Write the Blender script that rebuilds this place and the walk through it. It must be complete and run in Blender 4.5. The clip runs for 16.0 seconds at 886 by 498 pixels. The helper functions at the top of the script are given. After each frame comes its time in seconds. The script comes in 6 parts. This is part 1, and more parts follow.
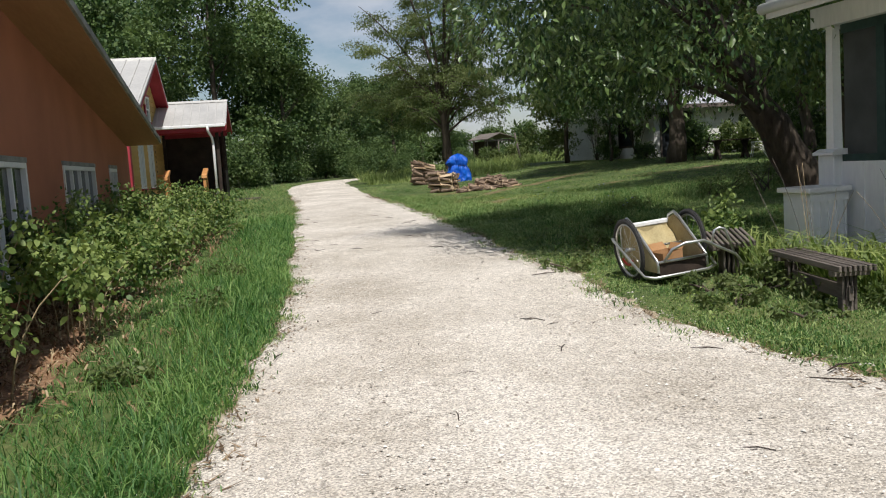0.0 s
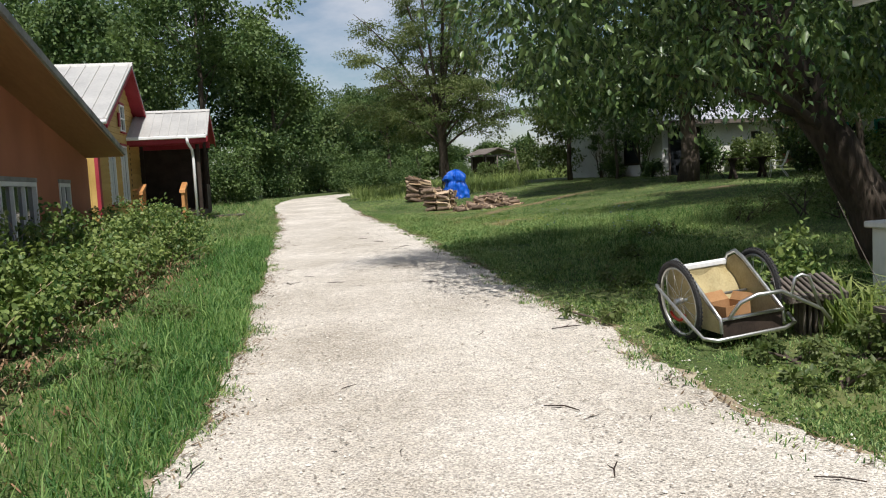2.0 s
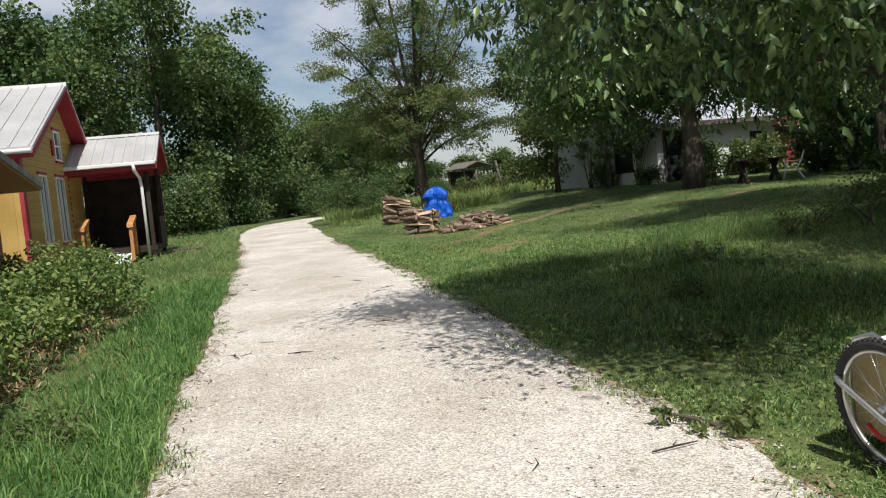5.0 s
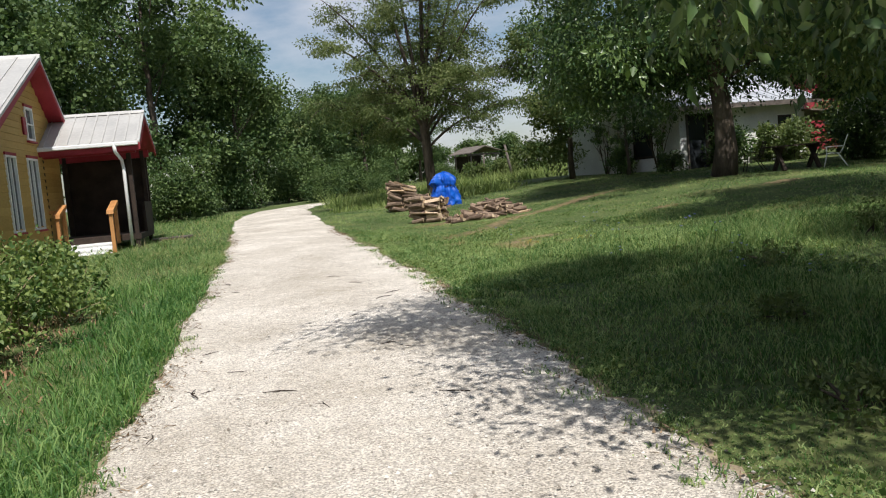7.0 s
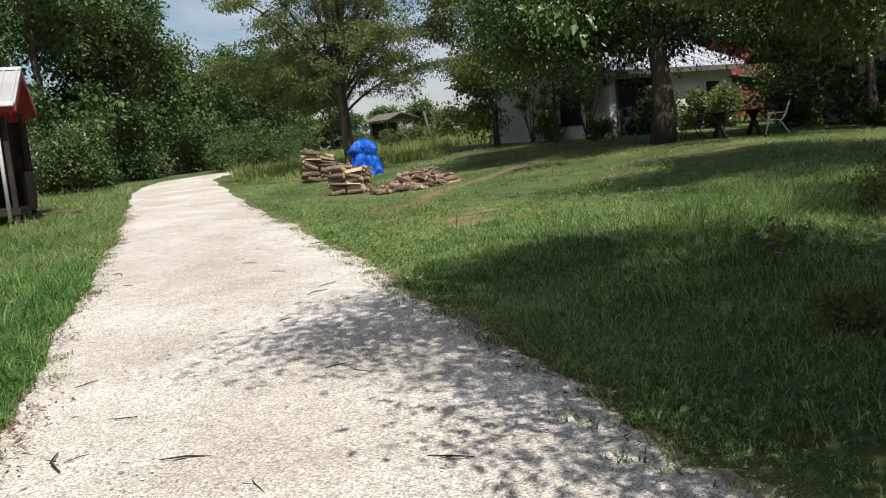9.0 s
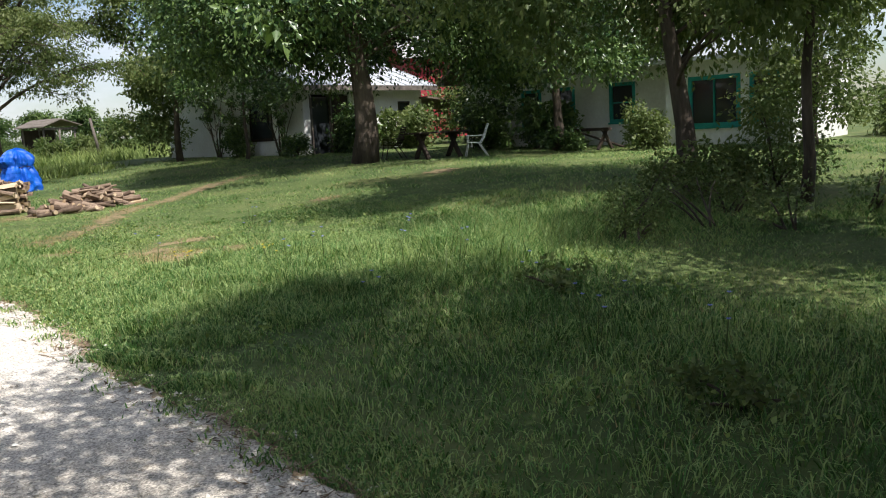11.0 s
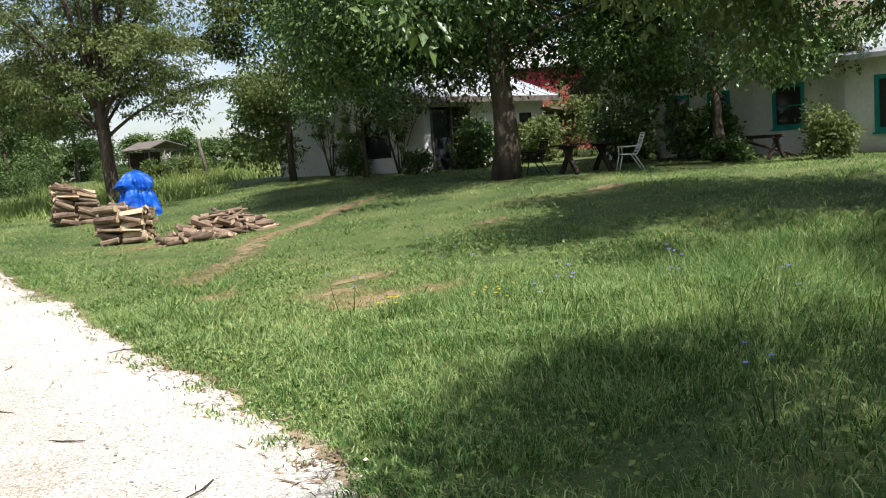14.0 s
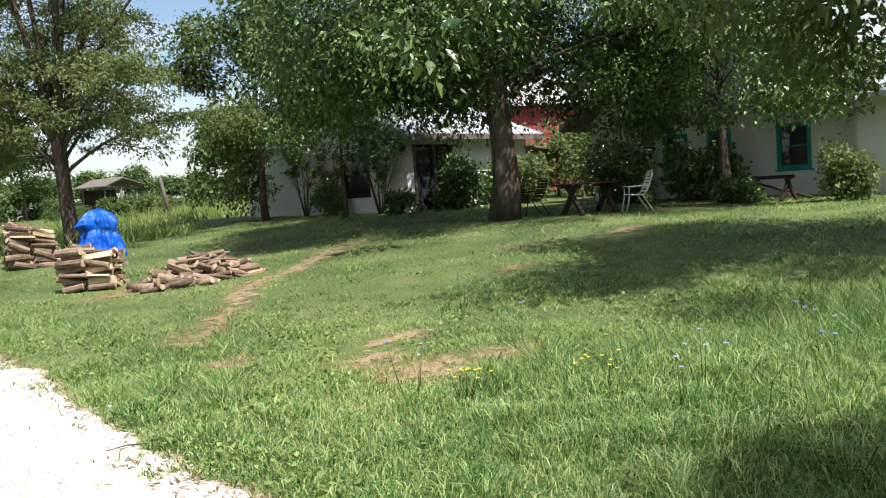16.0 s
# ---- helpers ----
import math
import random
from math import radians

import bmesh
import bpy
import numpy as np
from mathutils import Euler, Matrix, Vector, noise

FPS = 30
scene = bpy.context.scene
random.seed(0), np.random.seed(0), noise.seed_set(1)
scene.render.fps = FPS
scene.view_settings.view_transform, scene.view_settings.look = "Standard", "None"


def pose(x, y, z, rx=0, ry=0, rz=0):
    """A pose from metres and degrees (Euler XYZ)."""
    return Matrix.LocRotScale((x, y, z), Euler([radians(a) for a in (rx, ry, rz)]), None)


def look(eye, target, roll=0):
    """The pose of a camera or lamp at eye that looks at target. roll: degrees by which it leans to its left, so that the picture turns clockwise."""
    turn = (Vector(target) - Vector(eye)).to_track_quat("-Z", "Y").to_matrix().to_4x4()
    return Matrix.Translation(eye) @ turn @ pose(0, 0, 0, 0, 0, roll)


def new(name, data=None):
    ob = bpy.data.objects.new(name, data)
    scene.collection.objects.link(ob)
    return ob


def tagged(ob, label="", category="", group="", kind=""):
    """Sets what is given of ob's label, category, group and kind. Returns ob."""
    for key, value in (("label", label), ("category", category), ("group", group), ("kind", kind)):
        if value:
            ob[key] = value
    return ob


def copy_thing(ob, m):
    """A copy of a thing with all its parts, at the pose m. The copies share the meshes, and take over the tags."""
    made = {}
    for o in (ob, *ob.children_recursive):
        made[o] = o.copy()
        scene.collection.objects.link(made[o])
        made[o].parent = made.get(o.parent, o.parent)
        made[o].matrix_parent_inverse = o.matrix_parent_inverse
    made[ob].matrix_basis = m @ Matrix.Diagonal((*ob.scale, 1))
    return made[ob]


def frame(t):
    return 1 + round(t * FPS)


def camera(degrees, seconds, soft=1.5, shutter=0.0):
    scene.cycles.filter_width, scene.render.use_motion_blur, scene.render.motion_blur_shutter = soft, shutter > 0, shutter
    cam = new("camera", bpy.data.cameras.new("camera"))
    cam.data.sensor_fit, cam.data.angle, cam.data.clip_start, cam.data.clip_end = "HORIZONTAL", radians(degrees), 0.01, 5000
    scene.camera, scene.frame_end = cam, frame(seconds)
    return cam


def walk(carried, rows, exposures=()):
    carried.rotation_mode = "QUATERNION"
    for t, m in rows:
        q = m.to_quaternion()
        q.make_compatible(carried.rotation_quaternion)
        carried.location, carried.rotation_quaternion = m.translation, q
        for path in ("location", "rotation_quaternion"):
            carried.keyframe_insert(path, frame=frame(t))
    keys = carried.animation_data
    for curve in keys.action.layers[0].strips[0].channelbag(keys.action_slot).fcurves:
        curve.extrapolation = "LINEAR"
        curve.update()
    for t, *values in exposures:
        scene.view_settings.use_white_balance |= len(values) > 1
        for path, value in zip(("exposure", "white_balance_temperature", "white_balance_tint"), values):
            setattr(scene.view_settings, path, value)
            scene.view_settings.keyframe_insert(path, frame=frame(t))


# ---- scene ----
cam = camera(54.9, 16.0, soft=1.1)
METRES, EYE, TILT, LEAN, TURN = 16.4, 1.68, 0.0, 0.0, -18.4
ROWS = [
    (0.0, 0.0, 0.0, 0.0, -0.36, -5.67, 3.66),
    (0.5, 0.0055, 0.0343, 0.0022, -2.17, -4.69, 2.81),
    (1.0, 0.0055, 0.0688, 0.001, -5.65, -6.09, 3.12),
    (1.5, 0.0037, 0.1003, 0.0009, -5.64, -6.88, 3.43),
    (2.0, 0.0013, 0.1332, 0.0043, -0.58, -4.72, 3.05),
    (2.5, -0.0057, 0.1665, 0.0056, -0.5, -4.75, 4.57),
    (3.0, -0.009, 0.1994, 0.0051, 0.32, -5.08, 5.57),
    (3.5, -0.0107, 0.2293, 0.0064, -0.08, -4.79, 5.3),
    (4.0, -0.014, 0.2654, 0.0079, -3.16, -4.85, 6.44),
    (4.5, -0.0123, 0.2958, 0.0099, -2.51, -3.85, 5.79),
    (7.0, -0.0166, 0.4597, 0.0131, -2.15, -4.78, 5.21),
    (7.5, -0.0203, 0.4909, 0.0132, -1.94, -5.26, 4.71),
    (8.0, -0.0269, 0.52, 0.0148, -5.06, -5.28, 6.03),
    (8.5, -0.0287, 0.5532, 0.0151, -4.7, -6.0, 5.02),
    (9.0, -0.0347, 0.5846, 0.0132, -8.23, -7.42, 5.12),
    (9.5, -0.0385, 0.6149, 0.0132, -15.51, -9.17, 6.51),
    (10.0, -0.0369, 0.6468, 0.0155, -21.6, -8.91, 4.72),
    (12.5, -0.0479, 0.7893, 0.018, -34.19, -8.0, 4.36),
    (13.0, -0.0514, 0.8179, 0.0188, -32.47, -7.1, 3.66),
    (13.5, -0.0621, 0.846, 0.02, -29.88, -7.44, 4.5),
    (14.0, -0.0661, 0.8755, 0.0205, -24.55, -6.59, 4.37),
    (14.5, -0.0717, 0.906, 0.02, -22.38, -6.62, 5.23),
    (15.0, -0.0781, 0.931, 0.022, -24.06, -5.98, 6.02),
    (15.5, -0.0761, 0.9619, 0.0234, -25.8, -4.13, 3.85),
    (16.0, -0.08, 0.9902, 0.0219, -27.73, -4.1, 3.96),
]
walk(cam, [(t, pose(0, 0, EYE, TILT, LEAN, TURN) @ pose(METRES * x, METRES * y, METRES * z, 90 + pitch, roll, yaw)) for t, x, y, z, yaw, pitch, roll in ROWS],
     exposures=[(0.0, -0.06), (1.0, 0.04), (5.0, 0.04), (8.5, 0.12), (9.5, 0.1), (10.2, 0.3), (12.5, 0.89), (13.4, 0.98), (14.0, 0.65), (14.5, 0.28), (15.1, 0.18), (16.0, 0.88)])

# ---- light ----
SUN_ELEV, SUN_AZ = 60.0, 187.0   # degrees; azimuth clockwise from +y, so the sun stands behind the walker
world = bpy.data.worlds.new("sky")
scene.world = world
world.use_nodes = True
wn, wl = world.node_tree.nodes, world.node_tree.links
wn.clear()
w_out, w_bg = wn.new("ShaderNodeOutputWorld"), wn.new("ShaderNodeBackground")
w_sky = wn.new("ShaderNodeTexSky")
w_sky.sky_type, w_sky.sun_disc = "NISHITA", False
w_sky.sun_elevation, w_sky.sun_rotation = radians(SUN_ELEV), radians(SUN_AZ)
w_tc, w_map, w_no = wn.new("ShaderNodeTexCoord"), wn.new("ShaderNodeMapping"), wn.new("ShaderNodeTexNoise")
w_map.inputs["Scale"].default_value = (1.0, 1.0, 2.6)
w_no.inputs["Scale"].default_value, w_no.inputs["Detail"].default_value, w_no.inputs["Roughness"].default_value = 2.3, 8.0, 0.58
w_ramp, w_mix = wn.new("ShaderNodeValToRGB"), wn.new("ShaderNodeMixRGB")
w_ramp.color_ramp.elements[0].position, w_ramp.color_ramp.elements[1].position = 0.47, 0.64
w_mix.inputs[2].default_value = (7.2, 7.5, 8.3, 1)
wl.new(w_tc.outputs["Generated"], w_map.inputs["Vector"])
wl.new(w_map.outputs["Vector"], w_no.inputs["Vector"])
wl.new(w_no.outputs["Fac"], w_ramp.inputs["Fac"])
wl.new(w_ramp.outputs["Color"], w_mix.inputs[0])
wl.new(w_sky.outputs["Color"], w_mix.inputs[1])
wl.new(w_mix.outputs["Color"], w_bg.inputs["Color"])
w_bg.inputs["Strength"].default_value = 0.09
wl.new(w_bg.outputs["Background"], w_out.inputs["Surface"])

sun_data = bpy.data.lights.new("sun", "SUN")
sun_data.energy, sun_data.angle, sun_data.color = 5.0, radians(0.5), (1.0, 0.965, 0.925)
sun = new("sun", sun_data)
_az, _el = radians(SUN_AZ), radians(SUN_ELEV)
SUN_DIR = Vector((math.sin(_az) * math.cos(_el), math.cos(_az) * math.cos(_el), math.sin(_el)))
sun.matrix_world = look(SUN_DIR * 60, (0, 0, 0))


# ---- materials ----
def material(name, c1, c2, scale=6.0, rough=0.8, bump=0.25, fine=60.0, metal=0.0, stretch=(1, 1, 1), island=0.0, objrand=0.0,
             translucent=0.0, dist=0.02, spec=0.3, c3=None, coords="Object"):
    m = bpy.data.materials.new(name)
    m.use_nodes = True
    n, l = m.node_tree.nodes, m.node_tree.links
    b = n["Principled BSDF"]
    b.inputs["Roughness"].default_value, b.inputs["Metallic"].default_value = rough, metal
    b.inputs["Specular IOR Level"].default_value = spec
    tc, mp = n.new("ShaderNodeTexCoord"), n.new("ShaderNodeMapping")
    mp.inputs["Scale"].default_value = stretch
    l.new(tc.outputs[coords], mp.inputs["Vector"])
    big, small = n.new("ShaderNodeTexNoise"), n.new("ShaderNodeTexNoise")
    big.inputs["Scale"].default_value, big.inputs["Detail"].default_value = scale, 5.0
    small.inputs["Scale"].default_value, small.inputs["Detail"].default_value = fine, 3.0
    for t in (big, small):
        l.new(mp.outputs["Vector"], t.inputs["Vector"])
    add = n.new("ShaderNodeMath")
    add.operation = "MULTIPLY_ADD"
    l.new(small.outputs["Fac"], add.inputs[0])
    add.inputs[1].default_value = 0.45
    l.new(big.outputs["Fac"], add.inputs[2])
    fac = add.outputs[0]
    if island or objrand:
        if island:
            src = n.new("ShaderNodeNewGeometry").outputs["Random Per Island"]
        else:
            src = n.new("ShaderNodeObjectInfo").outputs["Random"]
        a2 = n.new("ShaderNodeMath")
        a2.operation = "MULTIPLY_ADD"
        l.new(src, a2.inputs[0])
        a2.inputs[1].default_value = island or objrand
        l.new(fac, a2.inputs[2])
        a3 = n.new("ShaderNodeMath")
        a3.operation = "SUBTRACT"
        l.new(a2.outputs[0], a3.inputs[0])
        a3.inputs[1].default_value = (island or objrand) / 2
        fac = a3.outputs[0]
    ramp = n.new("ShaderNodeValToRGB")
    e = ramp.color_ramp.elements
    e[0].position, e[0].color = 0.5, (*c1, 1)
    e[1].position, e[1].color = 0.95, (*c2, 1)
    if c3:
        mid = ramp.color_ramp.elements.new(0.72)
        mid.color = (*c3, 1)
    l.new(fac, ramp.inputs["Fac"])
    l.new(ramp.outputs["Color"], b.inputs["Base Color"])
    if bump:
        bp = n.new("ShaderNodeBump")
        bp.inputs["Strength"].default_value, bp.inputs["Distance"].default_value = bump, dist
        l.new(add.outputs[0], bp.inputs["Height"])
        l.new(bp.outputs["Normal"], b.inputs["Normal"])
    if translucent:
        tr, mix = n.new("ShaderNodeBsdfTranslucent"), n.new("ShaderNodeMixShader")
        hs = n.new("ShaderNodeHueSaturation")
        hs.inputs["Saturation"].default_value, hs.inputs["Value"].default_value = 1.15, 1.3
        l.new(ramp.outputs["Color"], hs.inputs["Color"])
        l.new(hs.outputs["Color"], tr.inputs["Color"])
        mix.inputs[0].default_value = translucent
        l.new(b.outputs["BSDF"], mix.inputs[1])
        l.new(tr.outputs["BSDF"], mix.inputs[2])
        l.new(mix.outputs["Shader"], n["Material Output"].inputs["Surface"])
    return m


def gravel_material():
    m = material("gravel", (0.48, 0.43, 0.36), (0.725, 0.67, 0.595), 0.8, 0.95, 0.0, 7.0, spec=0.1, coords="Object")
    n, l = m.node_tree.nodes, m.node_tree.links
    b = n["Principled BSDF"]
    tc, vo, vo2 = n.new("ShaderNodeTexCoord"), n.new("ShaderNodeTexVoronoi"), n.new("ShaderNodeTexVoronoi")
    vo.inputs["Scale"].default_value, vo2.inputs["Scale"].default_value = 42.0, 95.0
    base = b.inputs["Base Color"].links[0].from_socket
    hs = n.new("ShaderNodeHueSaturation")
    mul = n.new("ShaderNodeMapRange")
    mul.inputs["To Min"].default_value, mul.inputs["To Max"].default_value = 0.5, 1.35
    sep = n.new("ShaderNodeSeparateColor")
    for v in (vo, vo2):
        l.new(tc.outputs["Object"], v.inputs["Vector"])
    l.new(vo2.outputs["Color"], sep.inputs["Color"])
    l.new(sep.outputs["Red"], mul.inputs["Value"])
    l.new(mul.outputs["Result"], hs.inputs["Value"])
    l.new(base, hs.inputs["Color"])
    l.new(hs.outputs["Color"], b.inputs["Base Color"])
    add = n.new("ShaderNodeMath")
    l.new(vo.outputs["Distance"], add.inputs[0])
    l.new(vo2.outputs["Distance"], add.inputs[1])
    bp = n.new("ShaderNodeBump")
    bp.invert = True
    bp.inputs["Strength"].default_value, bp.inputs["Distance"].default_value = 0.7, 0.012
    l.new(add.outputs[0], bp.inputs["Height"])
    l.new(bp.outputs["Normal"], b.inputs["Normal"])
    return m


def glass_material():
    m = bpy.data.materials.new("window_glass")
    m.use_nodes = True
    b = m.node_tree.nodes["Principled BSDF"]
    b.inputs["Base Color"].default_value = (0.03, 0.035, 0.04, 1)
    b.inputs["Roughness"].default_value, b.inputs["IOR"].default_value = 0.05, 1.5
    b.inputs["Specular IOR Level"].default_value = 0.6
    return m


M_GRAVEL = gravel_material()
M_STONE = material("gravel_stone", (0.24, 0.21, 0.17), (0.76, 0.72, 0.65), 9, 0.9, 0.15, 80, island=0.5)
M_SOIL = material("lawn_soil", (0.045, 0.07, 0.02), (0.14, 0.15, 0.055), 0.7, 0.95, 0.5, 14, dist=0.05, c3=(0.08, 0.11, 0.032))
M_SHOULDER = material("dusty_shoulder", (0.25, 0.195, 0.13), (0.50, 0.43, 0.34), 3.0, 0.95, 0.6, 45, c3=(0.36, 0.29, 0.2))
M_BARE = material("bare_earth", (0.15, 0.115, 0.06), (0.30, 0.225, 0.125), 9, 0.95, 0.5, 22)
M_MULCH = material("mulch", (0.10, 0.055, 0.03), (0.36, 0.22, 0.125), 9, 0.95, 0.7, 40)
M_LITTER = material("dead_leaf_litter", (0.09, 0.06, 0.035), (0.30, 0.22, 0.14), 6, 0.95, 0, 30, island=0.5)
M_GRASS = material("grass_blade", (0.045, 0.108, 0.021), (0.36, 0.44, 0.175), 0.35, 0.5, 0, 1.3, island=0.75, translucent=0.36, c3=(0.128, 0.25, 0.074))
# Verge blades: a deeper, less yellow green than the lawn's.
M_VERGE = material("dark_verge_grass", (0.05, 0.13, 0.034), (0.24, 0.36, 0.115), 0.5, 0.55, 0, 1.6, island=0.6, translucent=0.4, c3=(0.115, 0.235, 0.066))
M_DRY = material("dry_grass", (0.28, 0.21, 0.09), (0.46, 0.38, 0.2), 0.5, 0.7, 0, 2, island=0.4, translucent=0.3)
M_LEAF = material("tree_leaf", (0.03, 0.072, 0.02), (0.145, 0.215, 0.065), 0.4, 0.36, 0, 2, island=0.6, translucent=0.2, spec=0.5)
M_LEAF_WOOD = material("woodland_leaf", (0.034, 0.074, 0.023), (0.145, 0.205, 0.066), 0.25, 0.55, 0, 1, island=0.34, translucent=0.24)
M_LEAF_LIGHT = material("light_leaf", (0.075, 0.115, 0.035), (0.19, 0.225, 0.085), 0.4, 0.5, 0, 2, island=0.4, translucent=0.4)
M_LEAF_BUSH = material("bramble_leaf", (0.06, 0.118, 0.03), (0.26, 0.325, 0.10), 0.8, 0.5, 0, 3, island=0.45, translucent=0.3)
M_WEED = material("rank_weed", (0.12, 0.18, 0.05), (0.36, 0.42, 0.15), 0.5, 0.6, 0, 2, island=0.5, translucent=0.4)
M_BARK = material("bark", (0.04, 0.031, 0.024), (0.125, 0.098, 0.075), 4, 0.95, 0.9, 24, stretch=(1, 1, 0.25), dist=0.05)
M_CANE = material("dry_cane", (0.25, 0.18, 0.10), (0.45, 0.36, 0.22), 8, 0.8, 0.2, 40)
M_ORANGE = material("orange_stucco", (0.34, 0.128, 0.072), (0.47, 0.19, 0.105), 0.7, 0.9, 0.35, 55, dist=0.01)
M_SOFFIT = material("tan_soffit_board", (0.27, 0.135, 0.065), (0.38, 0.2, 0.095), 1.5, 0.8, 0.2, 20, stretch=(1, 0.1, 1))
M_ROOFEDGE = material("grey_roof_edge", (0.16, 0.16, 0.15), (0.34, 0.34, 0.32), 3, 0.7, 0.2, 30)
M_WHITE = material("white_paint", (0.72, 0.72, 0.71), (0.85, 0.85, 0.84), 1.3, 0.55, 0.12, 30)
M_PORCHWHITE = material("weathered_white_board", (0.66, 0.67, 0.67), (0.85, 0.85, 0.84), 2.0, 0.6, 0.2, 25, stretch=(1, 1, 0.2))
M_LIME = material("whitewashed_wall", (0.64, 0.63, 0.59), (0.86, 0.855, 0.83), 0.9, 0.9, 0.35, 12)
M_YELLOW = material("yellow_siding", (0.40, 0.25, 0.065), (0.56, 0.37, 0.12), 1.2, 0.7, 0.15, 25, stretch=(1, 0.25, 1), objrand=0.25)
M_RED = material("dark_red_paint", (0.26, 0.022, 0.034), (0.38, 0.045, 0.06), 1.5, 0.6, 0.12, 25)
M_METAL = material("pale_metal_roof", (0.40, 0.39, 0.37), (0.56, 0.545, 0.51), 0.8, 0.45, 0.05, 12, metal=0.25)
M_CEDAR = material("cedar_wood", (0.38, 0.17, 0.055), (0.58, 0.29, 0.11), 3, 0.6, 0.2, 30, stretch=(1, 1, 0.15))
# Dark wood, taken near black so the porch interior's shade sits in the colour.
M_DARKWOOD_SHADE = material("dark_wood_and_shade", (0.02, 0.014, 0.011), (0.055, 0.038, 0.028), 3, 0.8, 0.3, 30)
M_GREYWOOD = material("weathered_grey_wood", (0.06, 0.05, 0.043), (0.185, 0.158, 0.135), 5, 0.9, 0.5, 45, stretch=(1, 0.12, 1), objrand=0.3)
M_DARKGREEN = material("dark_green_trim", (0.02, 0.045, 0.04), (0.045, 0.08, 0.07), 2, 0.6, 0.1, 20)
M_TEAL = material("teal_paint", (0.012, 0.20, 0.18), (0.03, 0.32, 0.28), 3, 0.6, 0.15, 25)
M_GLASS = glass_material()
M_SCREEN = material("dark_insect_screen", (0.035, 0.038, 0.038), (0.085, 0.09, 0.088), 2, 0.6, 0.1, 200)
M_RUBBER = material("tyre_rubber", (0.022, 0.022, 0.023), (0.055, 0.054, 0.053), 12, 0.8, 0.3, 90)
M_ALU = material("dull_aluminium", (0.50, 0.50, 0.49), (0.68, 0.68, 0.67), 6, 0.35, 0.05, 60, metal=0.9)
M_CANVAS = material("tan_canvas", (0.34, 0.27, 0.13), (0.52, 0.44, 0.25), 5, 0.85, 0.5, 50)
M_CARD = material("brown_cardboard", (0.30, 0.155, 0.065), (0.42, 0.24, 0.115), 4, 0.85, 0.1, 40)
M_REDPL = material("red_reflector", (0.45, 0.02, 0.015), (0.60, 0.05, 0.03), 5, 0.3, 0.0, 30)
M_TARP = material("blue_tarpaulin", (0.003, 0.055, 0.36), (0.006, 0.115, 0.56), 3, 0.5, 0.35, 60, dist=0.01, spec=0.35)
M_LOGBARK = material("firewood_bark", (0.09, 0.06, 0.042), (0.27, 0.195, 0.14), 7, 0.95, 0.7, 40, objrand=0.45)
M_LOGCUT = material("split_wood", (0.33, 0.225, 0.13), (0.58, 0.45, 0.31), 6, 0.85, 0.3, 50, objrand=0.5)
M_FLOWER_Y = material("yellow_petal", (0.55, 0.42, 0.02), (0.75, 0.60, 0.05), 6, 0.6, 0, 30)
M_FLOWER_B = material("blue_petal", (0.16, 0.20, 0.55), (0.32, 0.36, 0.72), 6, 0.6, 0, 30)
M_RUST = material("rusty_iron", (0.10, 0.045, 0.025), (0.24, 0.12, 0.07), 6, 0.85, 0.3, 50)
M_WHITEVINYL = material("white_vinyl_strap", (0.66, 0.66, 0.63), (0.80, 0.80, 0.78), 4, 0.5, 0.05, 40)
M_BLUEROOF = material("faded_roof_sheet", (0.34, 0.36, 0.38), (0.52, 0.54, 0.56), 0.7, 0.5, 0.1, 12, metal=0.2)
M_SHINGLE = material("brown_roof", (0.09, 0.07, 0.055), (0.19, 0.15, 0.115), 1.0, 0.9, 0.4, 14)


# ---- helpers of this scene ----
def ground_z(x, y):
    x, y = np.asarray(x, float), np.asarray(y, float)
    p = 0.0165 * x + 0.0225 * y
    z = 1.5 * np.tanh(p / 1.5)
    u = np.clip((x - (3.3 + 0.135 * y) - 5.0) / 8.0, 0, 1)
    z = z + 0.34 * u * u * (3 - 2 * u)
    z = z - 0.22 * np.exp(-((x - 9.8) / 3.0) ** 2 - ((y - 31.0) / 6.0) ** 2)
    return z + 0.008 * np.sin(x * 0.9 + 0.5 * y) * np.cos(y * 0.7 - 0.3 * x) * np.clip((np.hypot(x, y) - 2) / 5, 0, 1)


def gz(x, y):
    return float(ground_z(x, y))


ROAD_Y = [-30, 0, 4.4, 5.1, 6.7, 8, 11.7, 15.5, 20, 26, 33, 41, 46, 50]
ROAD_LX = [-3.5, -0.9, -0.04, 0.17, 0.57, 1.0, 1.67, 2.3, 3.02, 4.0, 5.0, 6.0, 7.0, 8.2]
ROAD_RX = [3.6, 4.4, 4.15, 4.08, 4.15, 4.45, 4.97, 5.55, 6.2, 7.0, 8.0, 9.1, 9.9, 11.2]


def jag(y, s):
    return 0.04 * np.sin(y * 1.3 + s) + 0.025 * np.sin(y * 3.1 + 2 * s + np.sin(y)) + 0.02 * np.sin(y * 8.7 + 3 * s) + 0.014 * np.sin(y * 23.0 + s) + 0.01 * np.sin(y * 41.0 + 5 * s)


def road_left(y):
    return np.interp(y, ROAD_Y, ROAD_LX) + jag(np.asarray(y, float), 0.4)


def road_right(y):
    return np.interp(y, ROAD_Y, ROAD_RX) + jag(np.asarray(y, float), 1.9) * 1.2


def mesh_from(name, verts, faces, mat, smooth=False):
    me = bpy.data.meshes.new(name)
    me.from_pydata(verts, [], faces)
    me.materials.append(mat)
    if smooth:
        me.shade_smooth()
    return me


